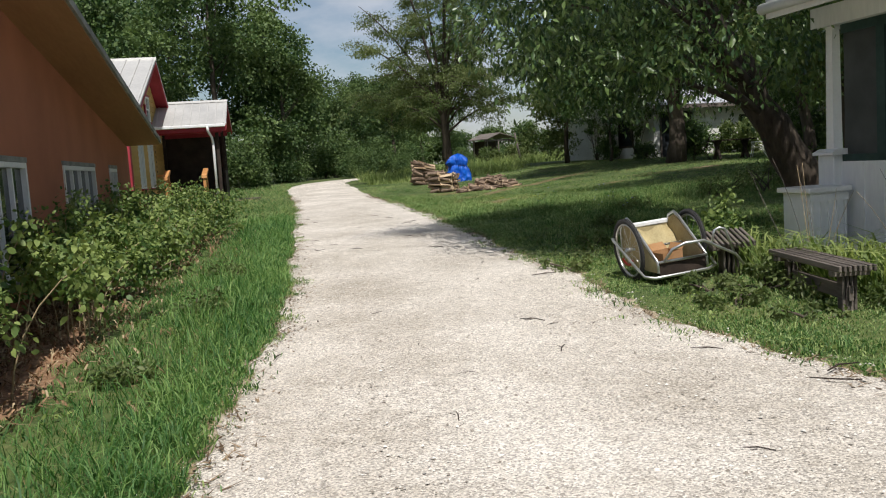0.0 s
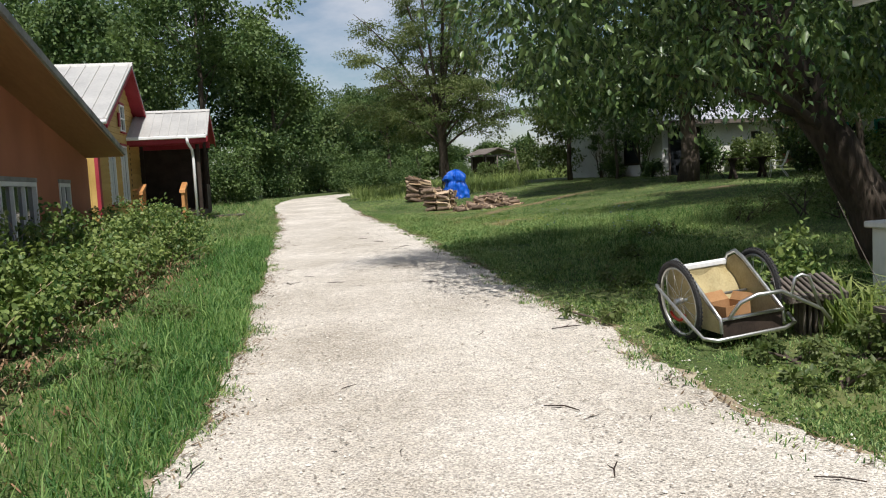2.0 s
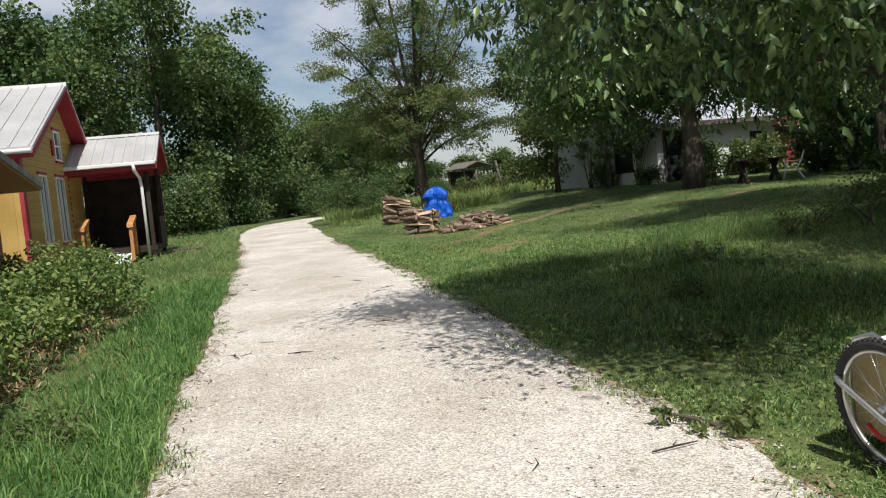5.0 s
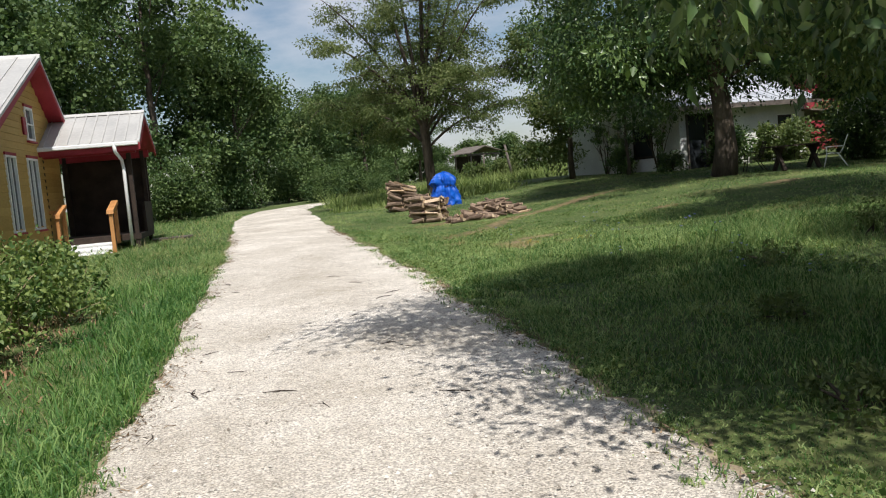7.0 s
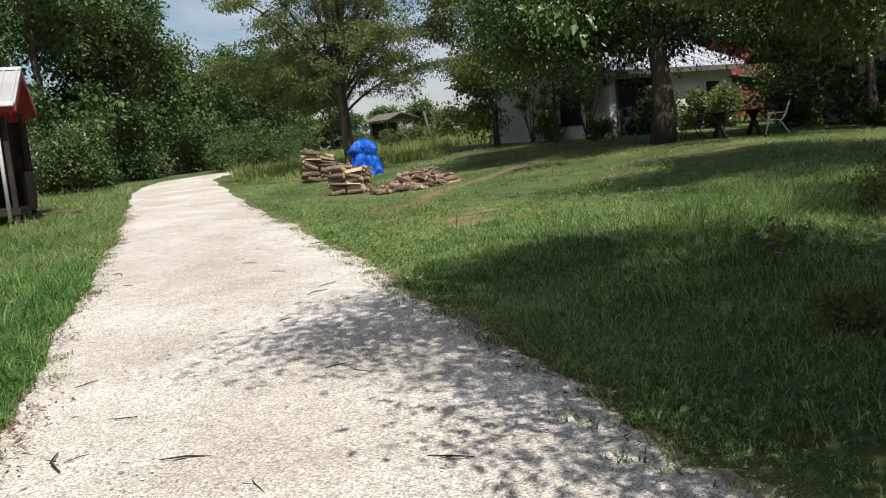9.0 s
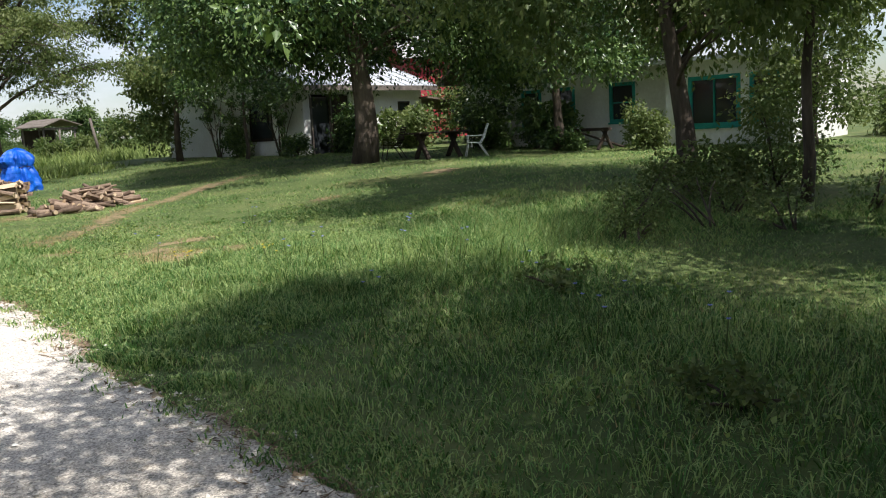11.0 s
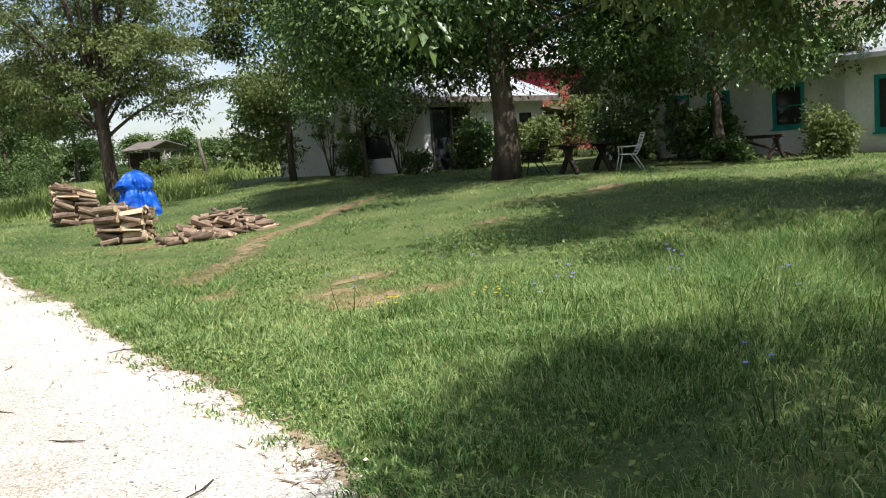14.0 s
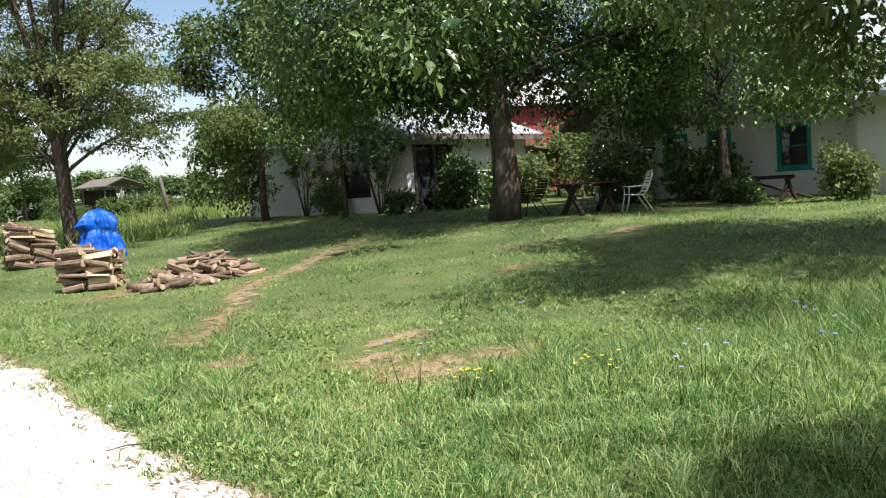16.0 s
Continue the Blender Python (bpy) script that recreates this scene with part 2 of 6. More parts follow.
def quick_mesh(name, verts, nloop, loops, mat):
    """verts (n,3); all faces with nloop corners; loops flat."""
    me = bpy.data.meshes.new(name)
    me.vertices.add(len(verts))
    me.vertices.foreach_set("co", np.asarray(verts, np.float32).ravel())
    nf = len(loops) // nloop
    me.loops.add(len(loops))
    me.loops.foreach_set("vertex_index", np.asarray(loops, np.int32))
    me.polygons.add(nf)
    me.polygons.foreach_set("loop_start", np.arange(0, nf * nloop, nloop, dtype=np.int32))
    me.update(calc_edges=True)
    me.materials.append(mat)
    return me


def part(name, bm, mat, parent, label=""):
    me = bpy.data.meshes.new(name)
    bm.to_mesh(me)
    bm.free()
    me.materials.append(mat)
    ob = new(name, me)
    ob.parent = parent
    if label:
        ob["label"] = label
    return ob


def part_me(name, me, parent, label="", m=None):
    ob = new(name, me)
    ob.parent = parent
    if m is not None:
        ob.matrix_local = m
    if label:
        ob["label"] = label
    return ob


def thing(name, m, label, category, group="", kind=""):
    ob = new(name)
    ob.empty_display_size = 0.2
    ob.matrix_world = m
    return tagged(ob, label, category, group, kind)


def box(x0, x1, y0, y1, z0, z1, bevel=0.0, m=None, bm=None):
    own = bmesh.new()
    bmesh.ops.create_cube(own, size=1)
    bmesh.ops.transform(own, matrix=Matrix.LocRotScale(((x0 + x1) / 2, (y0 + y1) / 2, (z0 + z1) / 2), None, (x1 - x0, y1 - y0, z1 - z0)), verts=own.verts)
    if bevel:
        bmesh.ops.bevel(own, geom=own.edges[:], offset=bevel, segments=1, affect="EDGES")
    if m is not None:
        bmesh.ops.transform(own, matrix=m, verts=own.verts)
    return merge(bm, own)


def merge(bm, own):
    if bm is None:
        return own
    tmp = bpy.data.meshes.new("tmp")
    own.to_mesh(tmp)
    own.free()
    bm.from_mesh(tmp)
    bpy.data.meshes.remove(tmp)
    return bm


def prism(poly, axis, a0, a1, bm=None):
    """A polygon in (u, z) drawn out along axis 'x' or 'y' from a0 to a1."""
    own = bmesh.new()
    def co(u, z, a):
        return (a, u, z) if axis == "x" else (u, a, z)
    lo = [own.verts.new(co(u, z, a0)) for u, z in poly]
    hi = [own.verts.new(co(u, z, a1)) for u, z in poly]
    own.faces.new(lo)
    own.faces.new(hi[::-1])
    for i in range(len(poly)):
        j = (i + 1) % len(poly)
        own.faces.new((lo[j], lo[i], hi[i], hi[j]))
    bmesh.ops.recalc_face_normals(own, faces=own.faces[:])
    return merge(bm, own)


def tube(points, radii, sides=8, bm=None, cap=True):
    """A tapered tube along points."""
    own = bmesh.new()
    pts = [Vector(p) for p in points]
    if not hasattr(radii, "__len__"):
        radii = [radii] * len(pts)
    rings, up = [], None
    for i, p in enumerate(pts):
        d = (pts[min(i + 1, len(pts) - 1)] - pts[max(i - 1, 0)]).normalized()
        if up is None:
            up = d.orthogonal().normalized()
        up = (up - d * up.dot(d)).normalized()
        side = d.cross(up)
        rings.append([own.verts.new(p + radii[i] * (math.cos(a) * up + math.sin(a) * side)) for a in [2 * math.pi * k / sides for k in range(sides)]])
    for a, b in zip(rings, rings[1:]):
        for k in range(sides):
            f = own.faces.new((a[k], a[(k + 1) % sides], b[(k + 1) % sides], b[k]))
            f.smooth = True
    if cap:
        own.faces.new(rings[0][::-1])
        own.faces.new(rings[-1])
    return merge(bm, own)


def ring(radius, tube_r, n=40, sides=8, squash=1.0, bm=None):
    """A torus round the x axis."""
    own = bmesh.new()
    vs = []
    for i in range(n):
        a = 2 * math.pi * i / n
        vs.append([own.verts.new((tube_r * math.sin(b) * squash, (radius + tube_r * math.cos(b)) * math.cos(a), (radius + tube_r * math.cos(b)) * math.sin(a)))
                   for b in [2 * math.pi * k / sides for k in range(sides)]])
    for i in range(n):
        for k in range(sides):
            f = own.faces.new((vs[i][k], vs[(i + 1) % n][k], vs[(i + 1) % n][(k + 1) % sides], vs[i][(k + 1) % sides]))
            f.smooth = True
    return merge(bm, own)


def bezier(p0, p1, p2, n=8):
    p0, p1, p2 = Vector(p0), Vector(p1), Vector(p2)
    return [(1 - t) ** 2 * p0 + 2 * t * (1 - t) * p1 + t * t * p2 for t in [i / n for i in range(n + 1)]]


def wall_cells(u0, u1, z0, z1, holes):
    """The rectangles of a wall left round its openings."""
    us = sorted({u0, u1, *[h[0] for h in holes], *[h[1] for h in holes]})
    zs = sorted({z0, z1, *[h[2] for h in holes], *[h[3] for h in holes]})
    out = []
    for a, b in zip(us, us[1:]):
        run = None
        for c, d in zip(zs, zs[1:]):
            um, zm = (a + b) / 2, (c + d) / 2
            hole = any(h[0] < um < h[1] and h[2] < zm < h[3] for h in holes) or not (u0 < um < u1 and z0 < zm < z1)
            if hole:
                if run:
                    out.append((a, b, *run))
                run = None
            else:
                run = (run[0], d) if run else (c, d)
        if run:
            out.append((a, b, *run))
    return out


def wall(u0, u1, z0, z1, holes, x0, x1, axis="x"):
    """A wall with real openings; it runs along y (axis x: thickness x0..x1) or along x (axis y)."""
    bm = bmesh.new()
    for a, b, c, d in wall_cells(u0, u1, z0, z1, holes):
        if axis == "x":
            box(x0, x1, a, b, c, d, bm=bm)
        else:
            box(a, b, x0, x1, c, d, bm=bm)
    bmesh.ops.remove_doubles(bm, verts=bm.verts[:], dist=0.0005)
    return bm


def window(parent, u0, u1, z0, z1, x, frame_mat, glass=None, rows=1, cols=2, axis="x", w=0.06, out=1, trim=None, label=""):
    """A window in an opening of a wall that runs along y (axis x) or x (axis y); out: the sign of the outer side."""
    def bx(a, b, c, d, d0, d1, bm=None):
        lo, hi = sorted((x + out * d0, x + out * d1))
        return box(lo, hi, a, b, c, d, 0.004, bm=bm) if axis == "x" else box(a, b, lo, hi, c, d, 0.004, bm=bm)
    win = new("window")
    win.parent = parent
    if label:
        win["label"] = label
    fb = bmesh.new()
    for a, b, c, d in ((u0, u1, z1 - w, z1), (u0, u1, z0, z0 + w), (u0, u0 + w, z0 + w, z1 - w), (u1 - w, u1, z0 + w, z1 - w)):
        bx(a, b, c, d, -0.09, 0.025, fb)
    part("frame", fb, frame_mat, win)
    cw, rh = (u1 - u0 - 2 * w) / cols, (z1 - z0 - 2 * w) / rows
    for i in range(1, cols):
        part("mullion", bx(u0 + w + i * cw - 0.022, u0 + w + i * cw + 0.022, z0 + w, z1 - w, -0.07, 0.012), frame_mat, win)
    for j in range(1, rows):
        part("rail", bx(u0 + w, u1 - w, z0 + w + j * rh - 0.02, z0 + w + j * rh + 0.02, -0.065, 0.008), frame_mat, win)
    for i in range(cols):
        for j in range(rows):
            part("pane", bx(u0 + w + i * cw, u0 + w + (i + 1) * cw, z0 + w + j * rh, z0 + w + (j + 1) * rh, -0.05, -0.042), glass or M_GLASS, win)
    part("sill", bx(u0 - 0.04, u1 + 0.04, z0 - 0.05, z0, -0.05, 0.06), trim or frame_mat, win)
    if trim:
        part("lintel", bx(u0 - 0.03, u1 + 0.03, z1, z1 + 0.07, -0.02, 0.03), trim, win)
    return win


def leaf_cloud(name, centers, radii, counts, size, mat, rng, shell=0.55, droop=0.3, aspect=0.55, flat=0.0, oval=False, core=60, heart=0.22):
    """Leaves (folded rhombs) scattered in soft clumps, with larger sprays of leaf in their hearts."""
    pts, out, grow = [], [], []
    for c, r, k in zip(centers, radii, counts):
        d = rng.normal(size=(k, 3))
        d /= np.linalg.norm(d, axis=1)[:, None]
        rad = shell + (1.05 - shell) * rng.random(k) ** 0.7
        lump = 1 + 0.18 * np.sin(d[:, 0] * 7 + c[0]) * np.sin(d[:, 1] * 6 + c[1]) + 0.15 * np.sin(d[:, 2] * 8 + c[2])
        pts.append(np.asarray(c) + d * (rad * lump)[:, None] * np.asarray(r))
        out.append(d)
        grow.append(np.full(k, size))
        if core:
            d = rng.normal(size=(core, 3))
            d /= np.linalg.norm(d, axis=1)[:, None]
            pts.append(np.asarray(c) + d * (0.12 + 0.5 * rng.random(core))[:, None] * np.asarray(r))
            out.append(d)
            grow.append(np.full(core, max(size, heart * float(np.mean(r)))))
    p, d = np.concatenate(pts), np.concatenate(out)
    n = len(p)
    s = np.concatenate(grow) * rng.uniform(0.6, 1.35, n)
    axis = d * 0.5 + rng.normal(size=(n, 3)) * 0.6
    axis[:, 2] -= droop
    axis /= np.linalg.norm(axis, axis=1)[:, None]
    nor = rng.normal(size=(n, 3)) + np.array([0, 0, 0.9 + flat])
    side = np.cross(axis, nor)
    side /= np.linalg.norm(side, axis=1)[:, None] + 1e-9
    up = np.cross(side, axis)
    L, W = axis * s[:, None], side * (s * aspect * 0.5)[:, None]
    if oval:            # six-cornered leaves for foliage that comes close
        lift = up * (s * 0.09)[:, None]
        v = np.stack([p, p + 0.28 * L + W * 0.85 + lift, p + 0.66 * L + W * 0.72 + lift * 0.6, p + L - lift, p + 0.66 * L - W * 0.72 + lift * 0.6, p + 0.28 * L - W * 0.85 + lift], 1)
        idx = (np.arange(n) * 6)[:, None] + np.array([0, 1, 5, 1, 2, 4, 1, 4, 5, 2, 3, 4])
        return quick_mesh(name, v.reshape(-1, 3), 3, idx.ravel(), mat)
    v = np.empty((n, 4, 3))
    v[:, 0] = p
    v[:, 1] = p + 0.45 * L + W + up * (s * 0.08)[:, None]
    v[:, 2] = p + L - up * (s * 0.10)[:, None]
    v[:, 3] = p + 0.45 * L - W + up * (s * 0.08)[:, None]
    idx = (np.arange(n) * 4)[:, None] + np.array([0, 1, 2, 0, 2, 3])
    return quick_mesh(name, v.reshape(-1, 3), 3, idx.ravel(), mat)


def crown_clumps(rng, n, cx, cy, z0, z1, rad, clump, top=0.55):
    """Clump centres spread through a tree's crown, wider at mid height."""
    cs, rs = [], []
    for _ in range(n):
        f = rng.random()
        z = z0 + (z1 - z0) * f
        w = rad * math.sqrt(max(0.12, 1 - (abs(f - 0.4) / 0.65) ** 2))
        a, q = rng.uniform(0, 2 * math.pi), math.sqrt(rng.random()) * w
        k = clump * rng.uniform(0.65, 1.3)
        cs.append((cx + math.cos(a) * q, cy + math.sin(a) * q, z))
        rs.append((k, k, k * 0.75))
    return cs, rs


def trunk_mesh(rng, base, top, r0, r1, limbs, sides=10, lean=(0, 0)):
    """A tapered, slightly crooked trunk with limbs that reach to the given points."""
    bm = bmesh.new()
    b, t = Vector(base), Vector(top)
    n = 9
    pts, rad = [], []
    for i in range(n + 1):
        f = i / n
        wob = Vector((rng.normal() * 0.04, rng.normal() * 0.04, 0)) * (0 if i == 0 else 1)
        pts.append(b.lerp(t, f) + wob)
        rad.append((r0 + (r1 - r0) * f) * (1.22 if i == 0 else (1.06 if i == 1 else 1)))
    tube(pts, rad, sides, bm)
    for g in limbs:
        g = Vector(g)
        f = min(0.95, max(0.3 + 0.32 * rng.random(), (g.z - b.z) / max(0.1, (t.z - b.z)) * 0.62))
        s = b.lerp(t, f)
        mid = s.lerp(g, 0.5) + Vector((rng.normal() * 0.15, rng.normal() * 0.15, 0.12 * (g - s).length))
        k = (r0 + (r1 - r0) * f) * rng.uniform(0.22, 0.42)
        pp = bezier(s, mid, g, 6)
        tube(pp, [k * (1 - 0.85 * i / 6) for i in range(7)], 6, bm)
    return bm


def tree(name, base, height, r0, crown_r, z0, n_clumps, clump, leaves, leaf, mat, seed, label, category="tree", lean=(0, 0), shell=0.45, droop=0.3, limbs=14, aspect=0.55,
         center=None, fork=0.75, extra=None, oval=False, core=60, heart=0.22, lobes=0):
    rng = np.random.default_rng(seed)
    x, y = base
    root = thing(name, pose(x, y, gz(x, y) - 0.05), label, category)
    cx, cy = center or lean
    if lobes:           # clumps gathered into a few large boughs, with dark gaps between
        big, _ = crown_clumps(rng, lobes, cx, cy, z0 + clump, height - clump * 1.2, crown_r * 0.8, clump)
        big.append((cx, cy, height - clump * 1.4))
        cs, rs = [], []
        for i in range(n_clumps):
            c, w = big[i % len(big)], clump * rng.uniform(0.6, 1.15)
            cs.append(tuple(np.asarray(c) + rng.normal(size=3) * np.array([0.8, 0.8, 0.6]) * clump * 0.8))
            rs.append((w, w, w * 0.75))
    else:
        cs, rs = crown_clumps(rng, n_clumps, cx, cy, z0, height - clump * 0.5, crown_r, clump)
    part("trunk", trunk_mesh(rng, (0, 0, 0), (lean[0], lean[1], height * fork), r0, r0 * 0.3, [cs[i] for i in rng.choice(n_clumps, min(limbs, n_clumps), replace=False)]), M_BARK, root)
    if extra:
        for lobe in extra:
            c2, r2 = crown_clumps(rng, *lobe)
            cs, rs, n_clumps = cs + c2, rs + r2, n_clumps + lobe[0]
    per = max(1, leaves // n_clumps)
    part_me("crown", leaf_cloud("crown", cs, rs, [per] * n_clumps, leaf, mat, rng, shell, droop, aspect, oval=oval, core=core, heart=heart), root)
    return root


def shrub(name, base, w, h, leaves, leaf, mat, seed, label, category="bush", depth=None, stems=9, clumps=12, core=24):
    rng = np.random.default_rng(seed)
    x, y = base
    d = depth or w
    root = thing(name, pose(x, y, gz(x, y) - 0.03), label, category)
    cs, rs = [], []
    for _ in range(clumps):
        f = rng.random()
        k = 0.32 * min(w, h) * rng.uniform(0.7, 1.3)
        a, q = rng.uniform(0, 2 * math.pi), math.sqrt(rng.random())
        cs.append((math.cos(a) * q * (w / 2 - k * 0.6), math.sin(a) * q * (d / 2 - k * 0.6), max(k * 0.6, h * (0.2 + 0.68 * f) - k * 0.3)))
        rs.append((k, k, k * 0.85))
    for i in range(stems):
        c = cs[i % clumps]
        part("stem", tube(bezier((rng.normal() * 0.08 * w, rng.normal() * 0.08 * d, 0), (c[0] * 0.4, c[1] * 0.4, c[2] * 0.7), c, 4), [0.018, 0.016, 0.013, 0.01, 0.006], 5), M_BARK, root)
    part_me("foliage", leaf_cloud("foliage", cs, rs, [leaves // clumps] * clumps, leaf, mat, rng, 0.3, 0.2, core=core), root)
    return root

# ---- ground and road ----
def ground_sheet():
    def axis(lo, hi, fine0, fine1, step):
        a = list(np.arange(fine0, fine1 + 1e-6, step))
        k, d = fine1, step
        while k < hi:
            d *= 1.35
            k += d
            a.append(k)
        k, d = fine0, step
        while k > lo:
            d *= 1.35
            k -= d
            a.insert(0, k)
        return np.array(a)
    xs, ys = axis(-1500, 1500, -8, 30, 0.4), axis(-1500, 1500, -4, 46, 0.4)
    X, Y = np.meshgrid(xs, ys)
    Z = ground_z(X, Y)
    nx, ny = len(xs), len(ys)
    i = (np.arange(ny - 1)[:, None] * nx + np.arange(nx - 1)[None, :]).ravel()
    me = quick_mesh("ground", np.stack([X, Y, Z], -1).reshape(-1, 3), 4, np.stack([i, i + 1, i + nx + 1, i + nx], 1).ravel(), M_SOIL)
    me.shade_smooth()
    tagged(new("ground", me), "green grassy ground rolling out to the trees", "ground", kind="structure")


ground_sheet()


def gravel_road():
    ys = np.concatenate([np.arange(-30, 0, 1.0), np.arange(0, 30, 0.06), np.arange(30, 50.01, 0.2)])
    L = [(float(road_left(y)), y) for y in ys]
    Rr = [(float(road_right(y)), y) for y in ys]
    for k in range(1, 6):          # the bend to the right behind the trees
        a = radians(k * 3.0)
        L.append((8.2 + 26 * (1 - math.cos(a)) + 3.2 * math.sin(a) * 0.4 + 0.35 * k, 50 + 14 * math.sin(a)))
        Rr.append((11.2 + 22 * (1 - math.cos(a)) + 0.42 * k, 50 + 9.5 * math.sin(a)))
    n = 14
    P = []
    for (a, b), (c, d) in zip(L, Rr):
        for i in range(n + 1):
            f = i / n
            x, y = a + (c - a) * f, b + (d - b) * f
            crown_h = 0.035 * (1 - (2 * f - 1) ** 2) + (0.014 if 0 < i < n else 0.010)
            rut = -0.012 * (math.exp(-((f - 0.28) / 0.07) ** 2) + math.exp(-((f - 0.72) / 0.07) ** 2))
            P.append((x, y, gz(x, y) + crown_h + rut))
    m = len(L)
    i = (np.arange(m - 1)[:, None] * (n + 1) + np.arange(n)[None, :]).ravel()
    me = quick_mesh("gravel_road", np.array(P), 4, np.stack([i, i + 1, i + n + 2, i + n + 1], 1).ravel(), M_GRAVEL)
    me.shade_smooth()
    tagged(new("road", me), "pale crushed-limestone gravel lane between grass verges", "road", kind="structure")


gravel_road()


def road_shoulder(side, label):
    ys = np.concatenate([np.arange(-6, 0, 0.4), np.arange(0, 34, 0.12)])
    P = []
    for y in ys:
        e = float(road_left(y)) if side < 0 else float(road_right(y))
        w = 0.09 + 0.09 * math.sin(y * 1.7) * math.sin(y * 0.63) + 0.05 * math.sin(y * 7.1) + 0.04 * math.sin(y * 19.0)
        for o, h in ((-0.35, 0.004), (-0.05, 0.007), (max(0.02, w) * 0.6, 0.003), (max(0.05, w), -0.03)):
            x = e + side * o
            P.append((x, y, gz(x, y) + h))
    i = (np.arange(len(ys) - 1)[:, None] * 4 + np.arange(3)[None, :]).ravel()
    q = np.stack([i, i + 1, i + 5, i + 4], 1)
    me = quick_mesh("road_shoulder", np.array(P), 4, (q if side > 0 else q[:, ::-1]).ravel(), M_SHOULDER)
    me.shade_smooth()
    tagged(new("road_shoulder", me), label, "road", kind="structure")


road_shoulder(-1, "brown dusty earth along the grass verge")
road_shoulder(1, "brown dusty earth along the lawn")


def gravel_stones(n=20000):
    rng = np.random.default_rng(5)
    y = 2.0 + 22 * rng.random(n) ** 1.3
    f = rng.random(n)
    edge = rng.random(n) < 0.22
    f = np.where(edge, np.where(rng.random(n) < 0.5, -0.06 + 0.12 * rng.random(n), 0.95 + 0.11 * rng.random(n)), f)
    a, b = road_left(y), road_right(y)
    x = a + (b - a) * f
    ff = np.clip(f, 0, 1)
    z = ground_z(x, y) + 0.035 * (1 - (2 * ff - 1) ** 2) + np.where((f < 0.01) | (f > 0.99), 0.008, 0.014)
    s = 0.004 + 0.011 * rng.random(n) ** 3
    oct_v = np.array([(1, 0, 0), (-1, 0, 0), (0, 1, 0), (0, -1, 0), (0, 0, 0.8), (0, 0, -0.6)], float)
    oct_f = np.array([(0, 2, 4), (2, 1, 4), (1, 3, 4), (3, 0, 4)])
    v = oct_v[None] * (s[:, None, None] * rng.uniform(0.6, 1.4, (n, 6, 1)))
    ang = rng.uniform(0, 6.283, n)
    c, q = np.cos(ang)[:, None], np.sin(ang)[:, None]
    vx, vy = v[:, :, 0] * c - v[:, :, 1] * q, v[:, :, 0] * q + v[:, :, 1] * c
    V = np.stack([vx + x[:, None], vy + y[:, None], v[:, :, 2] + z[:, None]], -1)
    F = (np.arange(n) * 6)[:, None, None] + oct_f[None]
    ob = new("loose_gravel", quick_mesh("loose_gravel", V.reshape(-1, 3), 3, F.ravel(), M_STONE))
    tagged(ob, "loose pale limestone chips scattered over the lane", "gravel", kind="stuff")


gravel_stones()


# ---- orange house ----
def orange_house():
    # local frame: y runs along the lane wall, x points to the lane
    root = thing("house", pose(-1.5, 12.5, 0, 0, 0, -5.7), "orange stuccoed house with low overhanging grey-edged roof", "house")
    def roof_z(v):
        return 2.61 + 0.125 * (9.65 - v)
    holes = [(-3.0, -0.38, 0.62, 2.04), (1.95, 4.8, 0.68, 2.04), (6.6, 7.6, 0.72, 2.04)]
    part("wall", wall(-9.5, 9.85, -0.4, 2.5, holes, -0.25, 0), M_ORANGE, root, "orange stucco wall facing the lane")
    part("gable", prism([(-9.5, 2.5), (9.85, 2.5), (9.85, roof_z(9.85)), (-9.5, roof_z(-9.5))], "x", -0.25, 0), M_ORANGE, root)
    part("wall", prism([(-12, -0.4), (-0.25, -0.4), (-0.25, 2.6), (-12, 2.6)], "y", 9.6, 9.85), M_ORANGE, root)
    part("wall", prism([(-12, -0.4), (-0.25, -0.4), (-0.25, 4.9), (-12, 4.9)], "y", -9.5, -9.25), M_ORANGE, root)
    part("wall", box(-12.25, -12, -9.5, 9.85, -0.4, 2.6), M_ORANGE, root)
    part("soffit", prism([(9.7, roof_z(9.7)), (9.7, roof_z(9.7) + 0.03), (-10, roof_z(-10) + 0.03), (-10, roof_z(-10))], "x", -12.5, 0.78), M_SOFFIT, root, "tan boarded soffit")
    part("roof", prism([(9.75, roof_z(9.75) + 0.032), (9.75, roof_z(9.75) + 0.14), (-10.05, roof_z(-10.05) + 0.14), (-10.05, roof_z(-10.05) + 0.032)], "x", -12.6, 0.82), M_ROOFEDGE, root, "grey roof edge")
    for k, (a, b, c, d) in enumerate(holes):
        window(root, a, b, c, d, 0.0, M_WHITE, cols=2 if k == 2 else 4, rows=1, w=0.07, trim=M_ROOFEDGE)
    # Added dark sheet behind the windows, not a known inner wall.
    part("dark_backing", box(-2.6, -2.5, -9.2, 9.5, -0.3, 2.45), M_DARKWOOD_SHADE, root)
    part("floor", box(-12, -0.3, -9.2, 9.5, -0.1, 0.05), M_DARKWOOD_SHADE, root)
    return root


orange_house()


